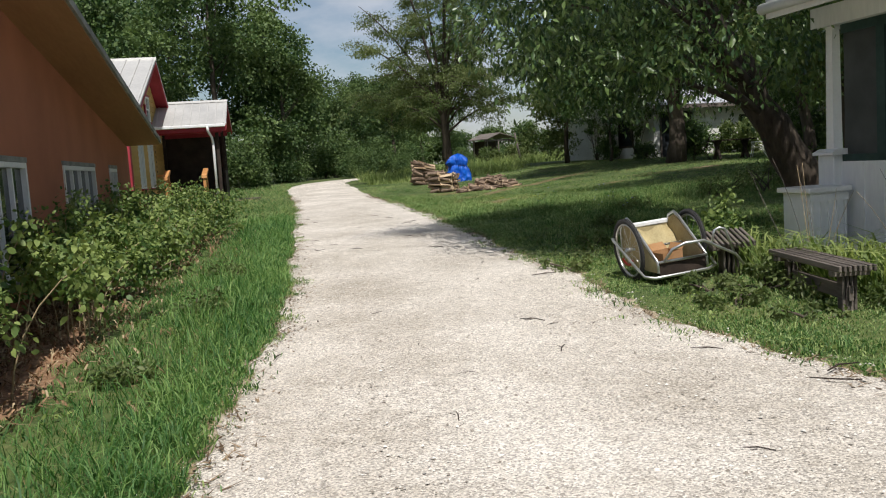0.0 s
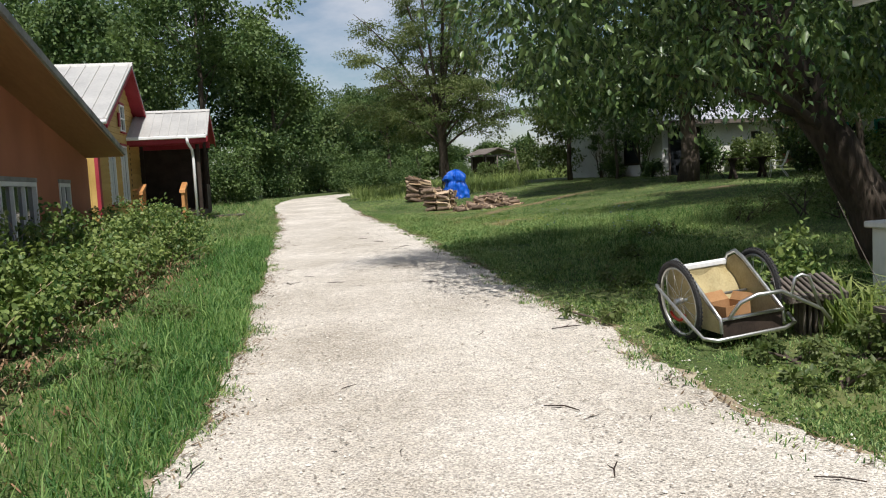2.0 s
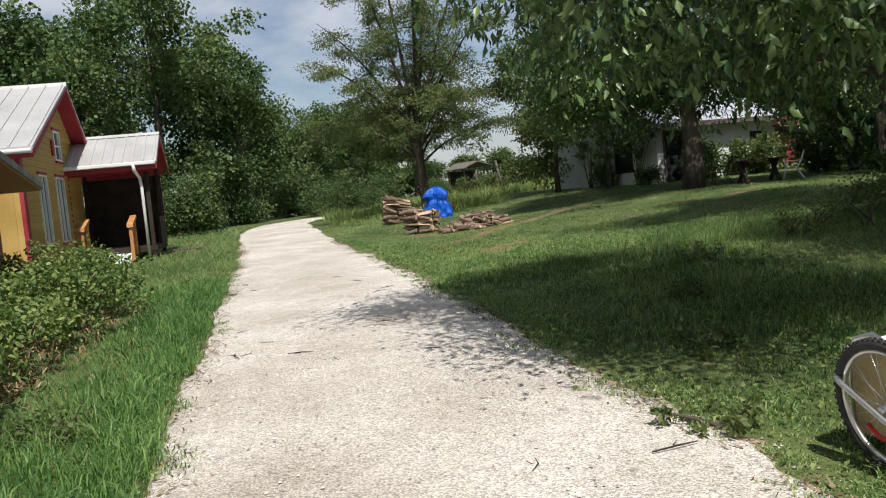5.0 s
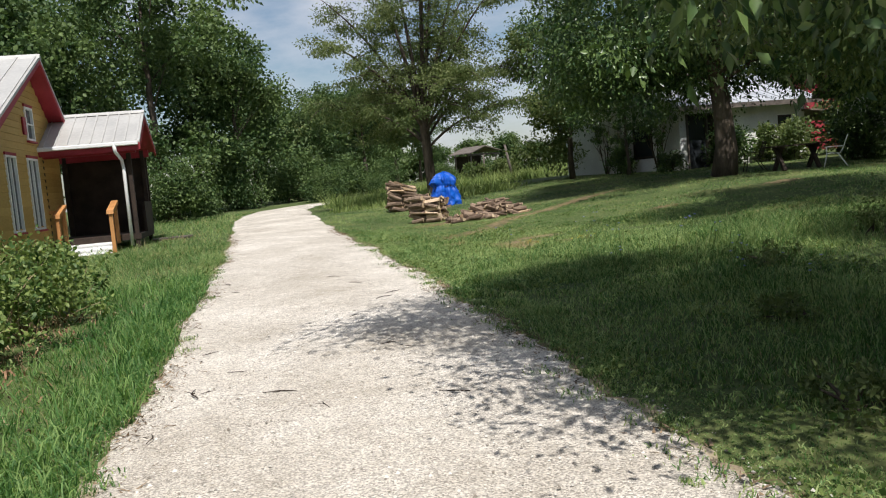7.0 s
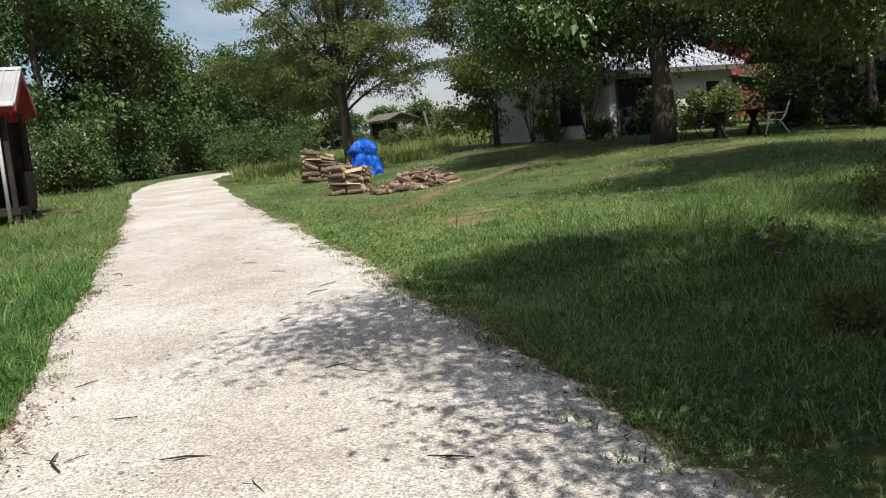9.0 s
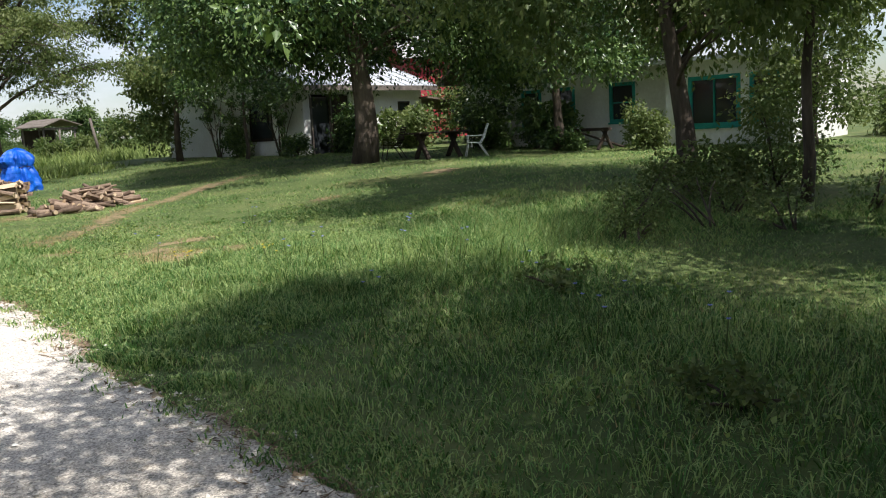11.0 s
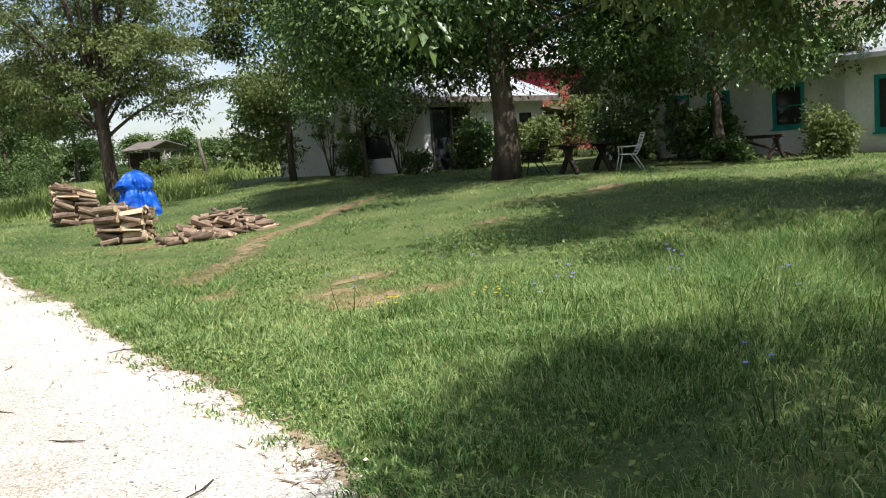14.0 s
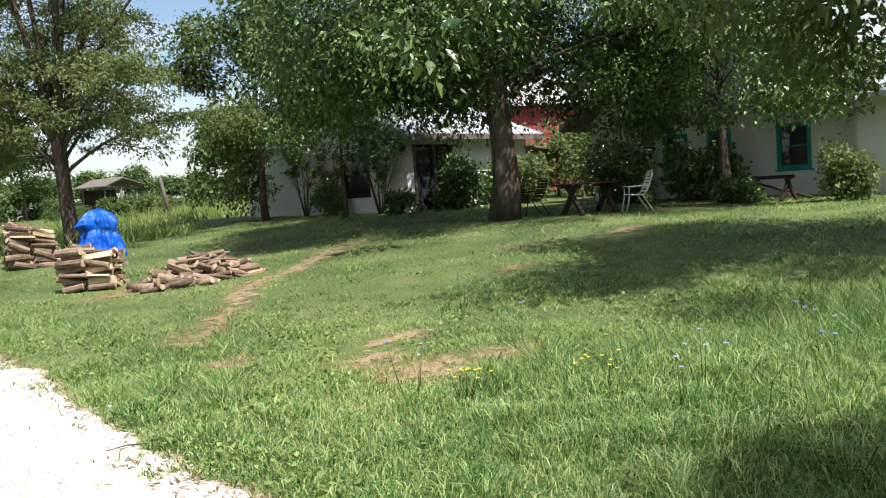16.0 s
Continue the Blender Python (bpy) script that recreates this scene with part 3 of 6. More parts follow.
# ---- yellow house ----
def yellow_house():
    gx, gy, base = 0.05, 32.2, 0.0
    root = thing("house", pose(gx, gy, base, 0, 0, -9), "yellow lap-sided cottage with dark red trim, metal roof and porch", "house")
    H0, HW, HS, EAVE, PEAK = 1.05, 2.7, 4.3, 3.75, 5.85   # HS: the longer south half
    slope, slope_s = (PEAK - EAVE) / 3.05, (PEAK - EAVE) / 4.6
    holes = [(-2.7, -1.85, 1.5, 3.36), (-0.82, 0.14, 1.5, 3.36), (-0.5, 0.22, 3.82, 4.7)]
    def top(v):
        return PEAK - v * slope if v > 0 else PEAK + v * slope_s
    # sheathing behind the boards
    part("wall", wall(-HS, HW, H0, 3.7, holes[:2], -0.2, -0.03), M_YELLOW, root, "yellow boarded gable wall")
    part("wall", prism([(-HS, 3.7), (-0.5, 3.7), (-0.5, top(-0.5)), (-HS, top(-HS))], "x", -0.2, -0.03), M_YELLOW, root)
    part("wall", prism([(0.22, 3.7), (HW, 3.7), (HW, top(HW)), (0.22, top(0.22))], "x", -0.2, -0.03), M_YELLOW, root)
    part("wall", prism([(-0.5, 4.7), (0.22, 4.7), (0.22, top(0.22)), (0, PEAK), (-0.5, top(-0.5))], "x", -0.2, -0.03), M_YELLOW, root)
    part("wall", box(-0.2, -0.03, -0.5, 0.22, 3.7, 3.82), M_YELLOW, root)
    z, h = H0, 0.178
    shared = {}
    while z < PEAK - 0.1:
        zm = z + h / 2
        a0 = -HS if zm < top(-HS) else -(PEAK - zm) / slope_s
        a1 = HW if zm < top(HW) else (PEAK - zm) / slope
        cuts = sorted((q[0], q[1]) for q in holes if q[2] < zm < q[3])
        cur = a0
        for c0, c1 in [*cuts, (a1, a1)]:
            if c0 - cur > 0.06:
                key = round(c0 - cur, 3)
                if key not in shared:
                    me = bpy.data.meshes.new("siding_board")
                    bm = prism([(0, 0), (c0 - cur, 0), (c0 - cur, h), (0, h)], "x", -0.012, 0.012)
                    for vv in bm.verts:
                        if vv.co.z < 0.01 and vv.co.x > 0:
                            vv.co.x += 0.02
                    bm.to_mesh(me)
                    bm.free()
                    me.materials.append(M_YELLOW)
                    shared[key] = me
                part_me("siding_board", shared[key], root, m=pose(-0.018, cur, z))
            cur = max(cur, c1)
        z += h
    for a, b, c, d in holes[:2]:
        window(root, a, b, c, d, 0.02, M_WHITE, cols=2, rows=1, trim=M_RED, w=0.05)
    window(root, *holes[2], 0.02, M_WHITE, cols=1, rows=2, trim=M_RED, w=0.06)
    part("shutter", box(0.01, 0.06, -0.86, -0.6, 3.95, 4.4, 0.01), M_RED, root, "red painted shutter")
    part("corner_board", box(-0.06, 0.04, -HS - 0.03, -HS + 0.24, H0 - 0.1, top(-HS)), M_RED, root)
    part("skirt", box(-0.12, 0.03, -HS, HW + 1.3, H0 - 0.3, H0), M_RED, root, "dark red skirt board")
    part("wall", wall(-7.0, -0.2, H0, 3.7, [(-5.6, -4.4, 1.6, 3.0), (-2.8, -1.2, H0 + 0.1, 3.1)], -HS - 0.02, -HS + 0.15, "y"), M_YELLOW, root, "sunlit yellow south wall")
    part("wall", box(-7.0, -0.2, HW - 0.15, HW, H0, 3.7), M_YELLOW, root)
    part("wall", box(-7.2, -7.0, -HS, HW, H0, 3.7), M_YELLOW, root)
    window(root, -5.6, -4.4, 1.6, 3.0, -HS, M_WHITE, axis="y", out=-1)
    part("floor", box(-7.0, -0.2, -HS + 0.15, HW - 0.15, H0 - 0.15, H0), M_DARKWOOD_SHADE, root)
    for px in (-6.6, -3.5, -0.3):
        for py in (-HS + 0.2, HW - 0.2):
            part("pier", box(px - 0.15, px + 0.15, py - 0.15, py + 0.15, 0.3, H0 - 0.14, 0.02), M_ROOFEDGE, root)
    # main roof: two slopes with standing ribs, red fascia and soffit
    for s in (-1, 1):
        e = 3.05 if s > 0 else 4.6
        poly = [(0, PEAK + 0.09), (0, PEAK + 0.17), (s * e, EAVE + 0.17), (s * e, EAVE + 0.09)]
        part("roof", prism(poly, "x", -7.5, 0.44), M_METAL, root, "pale ribbed metal roof")
        part("soffit", prism([(0, PEAK + 0.03), (0, PEAK + 0.088), (s * e, EAVE + 0.088), (s * e, EAVE + 0.03)], "x", -7.4, 0.38), M_RED, root, "dark red soffit")
        part("bargeboard", prism([(0, PEAK - 0.02), (0, PEAK + 0.1), (s * e, EAVE + 0.1), (s * e, EAVE - 0.10)], "x", 0.382, 0.435), M_RED, root, "dark red bargeboard")
        rib = None
        for k in range(18):
            xk = -7.3 + 0.45 * k
            if rib is None:
                bm = prism([(0, PEAK + 0.17), (0, PEAK + 0.205), (s * e, EAVE + 0.205), (s * e, EAVE + 0.17)], "x", -0.025, 0.025)
                rib = part("roof_rib", bm, M_METAL, root)
                rib.location.x = xk
            else:
                o = part_me("roof_rib", rib.data, root)
                o.location.x = xk
    part("fascia", box(-7.4, 0.38, -4.65, -4.6, EAVE - 0.1, EAVE + 0.1), M_RED, root)
    part("gutter", tube([(-7.4, -4.71, EAVE + 0.06), (0.44, -4.71, EAVE + 0.06)], 0.06), M_WHITE, root, "white gutter")
    part("ridge_cap", prism([(-0.12, PEAK + 0.1), (0, PEAK + 0.235), (0.12, PEAK + 0.1)], "x", -7.5, 0.46), M_METAL, root)
    return root


yellow_house()


def front_porch():
    root = thing("porch", pose(0.0, 33.0, 0, 0, 0, -8), "roofed wooden porch with ribbed metal roof and white downspout", "porch")
    deck = 1.12
    # local: x out from the house wall, y along the house
    X1, Y0, Y1, PZ, EZ = 2.75, -0.35, 3.55, 4.55, 3.62
    yr = (Y0 + Y1) / 2 - 0.05
    part("deck", box(0, 2.5, 0.0, 3.2, deck - 0.16, deck), M_DARKWOOD_SHADE, root)
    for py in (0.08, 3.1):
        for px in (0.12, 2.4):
            part("post", box(px - 0.06, px + 0.06, py - 0.06, py + 0.06, 0.6, 3.6, 0.008), M_DARKWOOD_SHADE, root)
    part("beam", box(-0.05, 2.6, 0.0, 0.14, 3.38, 3.6), M_RED, root, "dark red porch beam")
    part("beam", box(-0.05, 2.6, 3.05, 3.19, 3.38, 3.6), M_RED, root)
    part("fascia", box(0.02, X1, Y0, Y0 + 0.04, EZ - 0.2, EZ - 0.02), M_RED, root, "dark red fascia")
    for s in (-1, 1):
        ye = Y0 if s < 0 else Y1
        part("roof", prism([(yr, PZ + 0.02), (yr, PZ + 0.08), (ye, EZ + 0.06), (ye, EZ)], "x", -0.1, X1 + 0.04), M_METAL, root, "pale ribbed metal roof")
        part("ceiling", prism([(yr, PZ - 0.05), (yr, PZ + 0.015), (ye, EZ - 0.005), (ye, EZ - 0.07)], "x", 0.0, X1), M_RED, root)
        part("bargeboard", prism([(yr, PZ - 0.16), (yr, PZ + 0.03), (ye, EZ + 0.01), (ye, EZ - 0.18)], "x", X1 + 0.002, X1 + 0.036), M_RED, root, "dark red bargeboard")
        rib = None
        for k in range(10):
            o = part("roof_rib", prism([(yr, PZ + 0.08), (yr, PZ + 0.11), (ye, EZ + 0.09), (ye, EZ + 0.06)], "x", -0.02, 0.02), M_METAL, root) if rib is None else part_me("roof_rib", rib.data, root)
            rib = rib or o
            o.location.x = 0.0 + 0.3 * k
    part("ridge_cap", prism([(yr - 0.1, PZ + 0.06), (yr, PZ + 0.15), (yr + 0.1, PZ + 0.06)], "x", -0.1, X1 + 0.05), M_METAL, root)
    part("gutter", box(0.0, X1, Y0 - 0.1, Y0, EZ - 0.06, EZ + 0.05, 0.02), M_WHITE, root, "white gutter")
    part("downspout", tube([(2.12, Y0 - 0.06, EZ - 0.02), (2.13, Y0 - 0.05, EZ - 0.2), (2.22, 0.0, EZ - 0.42), (2.25, -0.03, EZ - 0.7), (2.25, -0.05, 0.8)], 0.05, 8), M_WHITE, root, "white metal downspout")
    # Near-black sheets carry the shade of the deep porch interior in their colour.
    part("dark_back", box(0.0, 2.5, 3.2, 3.3, deck, 3.4), M_DARKWOOD_SHADE, root)
    part("east_screen", box(2.42, 2.5, 1.6, 3.2, deck, 2.0), M_DARKWOOD_SHADE, root)
    part("door", box(0.02, 0.08, 0.3, 1.15, deck, deck + 2.0, 0.01), M_DARKGREEN, root)
    part("door_pane", box(0.082, 0.09, 0.42, 1.03, deck + 1.0, deck + 1.85), M_GLASS, root)
    for k in range(3):
        part("step", box(0.62, 1.82, -0.95 + 0.3 * k, -0.6 + 0.3 * k, deck - 0.42 + 0.12 * k - 0.03, deck - 0.42 + 0.12 * k + 0.02, 0.006), M_WHITE, root, "white painted step")
        part("riser", box(0.64, 1.80, -0.92 + 0.3 * k, -0.89 + 0.3 * k, deck - 0.56 + 0.12 * k, deck - 0.45 + 0.12 * k), M_WHITE, root)
    for px in (0.55, 1.9):
        part("handrail_post", box(px - 0.05, px + 0.05, -0.95, -0.85, 0.62, 1.78, 0.006), M_CEDAR, root)
        part("handrail_post", box(px - 0.05, px + 0.05, -0.1, 0.0, 0.9, 2.05, 0.006), M_CEDAR, root)
        part("handrail", prism([(-1.0, 1.74), (-0.98, 1.84), (0.02, 2.10), (0.02, 2.0)], "x", px - 0.09, px + 0.09), M_CEDAR, root, "orange cedar handrail")
    part("railing", box(0.05, 0.55, 0.0, 0.08, 1.88, 1.96), M_CEDAR, root)
    return root


front_porch()


# ---- screened porch beside the lane ----
def screened_porch():
    root = thing("screened_porch", pose(7.55, 8.15, 0, 0, 0, -4), "white-boarded screened porch with slender white corner column", "porch")
    g0 = 0.2
    # local: y is the lane side running back to -y, x to the right
    part("base_wall", box(0.0, 0.14, -6, -0.0, g0, 1.42), M_PORCHWHITE, root, "white boarded base wall")
    part("base_wall", box(0.14, 5.0, -0.14, 0.0, g0, 1.42), M_PORCHWHITE, root)
    part("pedestal", box(-0.10, 0.17, -0.25, 0.02, g0, 1.5, 0.01), M_PORCHWHITE, root)
    part("pedestal_cap", prism([(-0.14, 1.5), (0.21, 1.5), (0.21, 1.53), (0.12, 1.57), (-0.05, 1.57), (-0.14, 1.53)], "y", -0.29, 0.06), M_WHITE, root)
    bm = bmesh.new()
    bmesh.ops.create_cone(bm, cap_ends=True, segments=4, radius1=0.088, radius2=0.072, depth=1.42, matrix=pose(0.03, -0.11, 2.28, 0, 0, 45))
    part("column", bm, M_WHITE, root, "white square tapering column")
    part("header", box(-0.1, 0.2, -6, 0.1, 2.97, 3.2), M_PORCHWHITE, root)
    part("header", box(0.2, 5.0, -0.2, 0.1, 2.97, 3.2), M_PORCHWHITE, root)
    part("roof", prism([(-0.68, 3.17), (5, 4.4), (5, 4.5), (-0.68, 3.29)], "y", -6.2, 0.05), M_WHITE, root)
    part("eave_board", box(-0.71, -0.67, -6.2, 0.08, 3.1, 3.31), M_WHITE, root)
    part("gutter", tube([(-0.77, -6.2, 3.21), (-0.77, 0.08, 3.21)], 0.065), M_WHITE, root, "white eave gutter")
    for y0 in (-0.85, -1.85, -2.85, -3.85, -4.85):
        part("screen_post", box(0.02, 0.12, y0 - 0.06, y0 + 0.06, 1.42, 2.97), M_DARKGREEN, root, "dark green screen post")
    part("screen_rail", box(0.02, 0.12, -6, -0.25, 1.42, 1.5), M_DARKGREEN, root)
    part("screen_rail", box(0.02, 0.12, -6, -0.25, 2.87, 2.97), M_DARKGREEN, root)
    for y0, y1 in ((-0.79, -0.25), (-1.79, -0.91), (-2.79, -1.91), (-3.79, -2.91), (-4.79, -3.91), (-6, -4.91)):
        part("insect_screen", box(0.06, 0.07, y0, y1, 1.5, 2.87), M_SCREEN, root, "dark mesh insect screen")
    part("insect_screen", box(0.3, 4.9, -0.08, -0.07, 1.5, 2.87), M_SCREEN, root)
    part("floor", box(0.14, 5, -6, -0.14, 0.6, 0.7), M_GREYWOOD, root)
    for k in range(18):
        part("batten", box(-0.012, 0.0, -0.6 - 0.3 * k - 0.02, -0.6 - 0.3 * k, g0, 1.4), M_PORCHWHITE, root)
    # low boxed ledge beside the pedestal
    led = thing("planter_box", pose(6.95, 8.1, gz(6.9, 8.0) - 0.02, 0, 0, -4), "low white boarded box standing beside the porch", "box")
    part("body", box(0, 0.5, -0.36, 0.1, 0, 0.82, 0.008), M_PORCHWHITE, led)
    part("top", box(-0.05, 0.53, -0.42, 0.15, 0.82, 0.88, 0.01), M_WHITE, led)
    for k in range(5):
        part("batten", box(0.03 + k * 0.105, 0.055 + k * 0.105, -0.38, -0.36, 0.02, 0.8), M_PORCHWHITE, led)
    part("rail", box(0.0, 0.5, -0.385, -0.36, 0.72, 0.80), M_PORCHWHITE, led)
    return root


screened_porch()


# ---- white cottage and the house with teal windows ----
def white_cottage():
    root = thing("cottage", pose(22.75, 35.5, 0, 0, 0, 2), "old whitewashed cottage with faded metal roof and broken window", "house")
    g0, T = 0.9, 3.85
    part("wall", wall(0, 8.6, g0, T, [(1.75, 3.1, 1.95, 3.4)], 0, 0.25), M_LIME, root, "whitewashed west wall")
    part("wall", wall(0.25, 6.2, g0, T, [(0.35, 2.3, 1.2, 3.5), (5.0, 5.7, 2.1, 3.2)], 0.0, 0.25, "y"), M_LIME, root, "whitewashed south wall")
    part("wall", box(6.2, 6.45, 0, 8.6, g0, T), M_LIME, root)
    part("wall", box(0.25, 6.2, 8.35, 8.6, g0, T), M_LIME, root)
    window(root, 1.75, 3.1, 1.95, 3.4, 0.0, M_DARKWOOD_SHADE, rows=2, cols=1, out=-1)
    window(root, 5.0, 5.7, 2.1, 3.2, 0.0, M_DARKWOOD_SHADE, rows=2, cols=1, axis="y", out=-1)
    part("doorframe", box(0.32, 0.42, -0.02, 0.2, 1.2, 3.5), M_GREYWOOD, root)
    part("doorframe", box(1.3, 1.38, -0.02, 0.2, 1.2, 3.5), M_GREYWOOD, root)
    part("door_glass", box(0.42, 1.3, 0.08, 0.1, 1.3, 3.4), M_GLASS, root)
    part("door", box(1.38, 2.28, 0.06, 0.12, 1.2, 3.45), M_DARKWOOD_SHADE, root)
    for y0, sg in ((-0.55, 1), (9.15, -1)):
        part("roof", prism([(y0, 3.72), (4.3, 5.6), (4.3, 5.68), (y0, 3.80)], "x", -0.4, 6.9), M_BLUEROOF, root, "faded metal roof")
        for k in range(13):
            part("roof_rib", prism([(y0, 3.80), (4.3, 5.68), (4.3, 5.71), (y0, 3.83)], "x", -0.36 + 0.59 * k, -0.32 + 0.59 * k), M_BLUEROOF, root)
        part("fascia", box(-0.38, 6.88, min(y0, y0 - 0.03 * sg), max(y0, y0 - 0.03 * sg), 3.6, 3.79), M_GREYWOOD, root)
    for x0 in (0.0, 6.2):
        part("gable", prism([(0.02, 3.85), (8.58, 3.85), (4.3, 5.5)], "x", x0, x0 + 0.25), M_LIME, root)
    # Dark sheet added inside, behind the cottage window and door.
    part("dark_backing", box(3.0, 3.1, 0.3, 8.3, 1.0, 3.8), M_DARKWOOD_SHADE, root)
    part("lean_to_roof", prism([(6.3, 3.3), (10.2, 2.95), (10.2, 3.02), (6.3, 3.37)], "y", -0.5, 3.0), M_SHINGLE, root, "rusty lean-to roof")
    for px in (8.0, 10.0):
        part("post", tube([(px, -0.3, 0.8), (px, -0.3, 3.1)], 0.07), M_RUST, root)
    return root


white_cottage()


def teal_house():
    root = thing("house", pose(26.4, 23.0, 0, 0, 0, 0), "white farmhouse with teal-framed windows in dappled shade", "house")
    g0, T = 0.85, 3.75
    holes = [(1.25, 2.15, 1.9, 3.1), (3.4, 4.1, 1.9, 3.1), (4.7, 5.5, 1.9, 3.1)]
    part("wall", wall(0, 7.9, g0, T, holes, 0, 0.25), M_LIME, root, "white rendered west wall")
    for a, b, c, d in holes:
        window(root, a, b, c, d, 0.0, M_TEAL, rows=2, cols=1, out=-1, w=0.1)
    part("gable", prism([(0.0, T), (7.9, T), (3.95, 6.6)], "x", 0.02, 0.25), M_LIME, root)
    part("wall", box(0.25, 8, 7.65, 7.9, g0, T), M_LIME, root)
    for s, y0, y1 in ((1, -0.6, 3.95), (-1, 8.6, 3.95)):
        part("roof", prism([(y0, 3.5), (y1, 6.8), (y1, 6.92), (y0, 3.62)], "x", -0.75, 8.0), M_SHINGLE, root, "brown roof with deep eaves")
    # the wing that stands forward
    h2 = [(-2.25, -0.75, 1.65, 3.05), (-3.35, -2.5, 1.75, 3.05)]
    part("wing_wall", wall(-3.6, -0.05, g0, 3.5, h2, -0.6, -0.35), M_LIME, root, "white rendered wing")
    window(root, *h2[0], -0.6, M_TEAL, rows=1, cols=2, out=-1, w=0.11)
    window(root, *h2[1], -0.6, M_TEAL, rows=2, cols=1, out=-1, w=0.11)
    part("wing_wall", box(-0.35, 4, -0.3, -0.05, g0, 3.5), M_LIME, root)
    part("wing_wall", box(-0.35, 4, -3.6, -3.35, g0, 3.5), M_LIME, root)
    part("wing_roof", prism([(-1.1, 3.45), (4.5, 5.0), (4.5, 5.1), (-1.1, 3.57)], "y", -4.1, 0.4), M_BLUEROOF, root, "pale metal roof")
    part("wall", box(9.0, 9.25, -14, -5.5, g0, 3.2), M_LIME, root)
    part("rear_roof", prism([(8.4, 3.15), (13.5, 4.6), (13.5, 4.7), (8.4, 3.25)], "y", -14.5, -5.0), M_BLUEROOF, root)
    # Dark sheets added behind the teal windows of house and wing.
    part("dark_backing", box(2.5, 2.6, 0.3, 7.6, 0.9, 3.7), M_DARKWOOD_SHADE, root)
    part("dark_backing", box(1.5, 1.6, -3.3, -0.3, 0.9, 3.4), M_DARKWOOD_SHADE, root)
    return root


teal_house()


# ---- trees ----
tree("tree", (19.35, 28.75), 11.5, 0.34, 5.6, 2.9, 104, 1.3, 108000, 0.12, M_LEAF, 11, "large old shade tree with dark trunk on the lawn", droop=0.5, limbs=24, fork=0.7, aspect=0.5,
     extra=[(36, -1.7, 2.1, 3.1, 5.6, 3.3, 1.1), (22, 1.2, 2.4, 3.8, 5.4, 2.4, 1.0), (18, 2.4, 1.6, 3.8, 5.2, 2.0, 0.95)])
# The light leaf tone here stands in for sun on the leaves.
tree("tree", (15.6, 17.3), 9.5, 0.17, 4.1, 2.6, 66, 1.05, 48000, 0.12, M_LEAF_LIGHT, 12, "spreading shade tree with a forked dark trunk", lean=(-0.5, 0.3), droop=0.6, limbs=24, aspect=0.5, fork=0.5)
# Crown set off its trunk, mostly out of view, added to shade the bank.
tree("tree", (14.7, 15.2), 7.2, 0.08, 3.3, 3.0, 60, 0.95, 32000, 0.12, M_LEAF, 13, "slim leaning tree on the grassy bank", lean=(-0.6, -0.3), center=(-0.9, -3.2), droop=0.6, limbs=10)
# extra: unseen high boughs added to shade the lane, lawn and lower crown.
tree("tree", (9.8, 10.5), 8.6, 0.36, 3.0, 2.45, 70, 1.0, 84000, 0.098, M_LEAF, 23, "broad leaning tree overhanging the lane with drooping leaves", lean=(-1.8, 0.6), center=(-2.7, 0.8), droop=0.9, limbs=26, aspect=0.45, fork=0.42,
     extra=[(44, -1.4, -1.2, 4.9, 9.4, 3.3, 1.1), (24, -2.4, -3.4, 5.7, 8.2, 2.5, 0.95), (28, -4.4, 0.7, 4.9, 7.2, 2.0, 0.95), (10, -4.6, -1.3, 5.3, 6.6, 1.2, 0.75), (12, -3.1, 2.2, 6.2, 8.6, 1.3, 0.9)], core=110, heart=0.13)
tree("tree", (24.2, 25.6), 7.8, 0.15, 3.6, 2.1, 70, 0.9, 40000, 0.12, M_LEAF, 24, "small dark tree growing against the farmhouse", center=(-0.7, -0.4), droop=0.5, limbs=14)
tree("tree", (24.6, 18.4), 5.2, 0.09, 1.7, 0.9, 22, 0.7, 9000, 0.11, M_LEAF_LIGHT, 25, "bushy sapling before the farmhouse wing", droop=0.4, limbs=10)


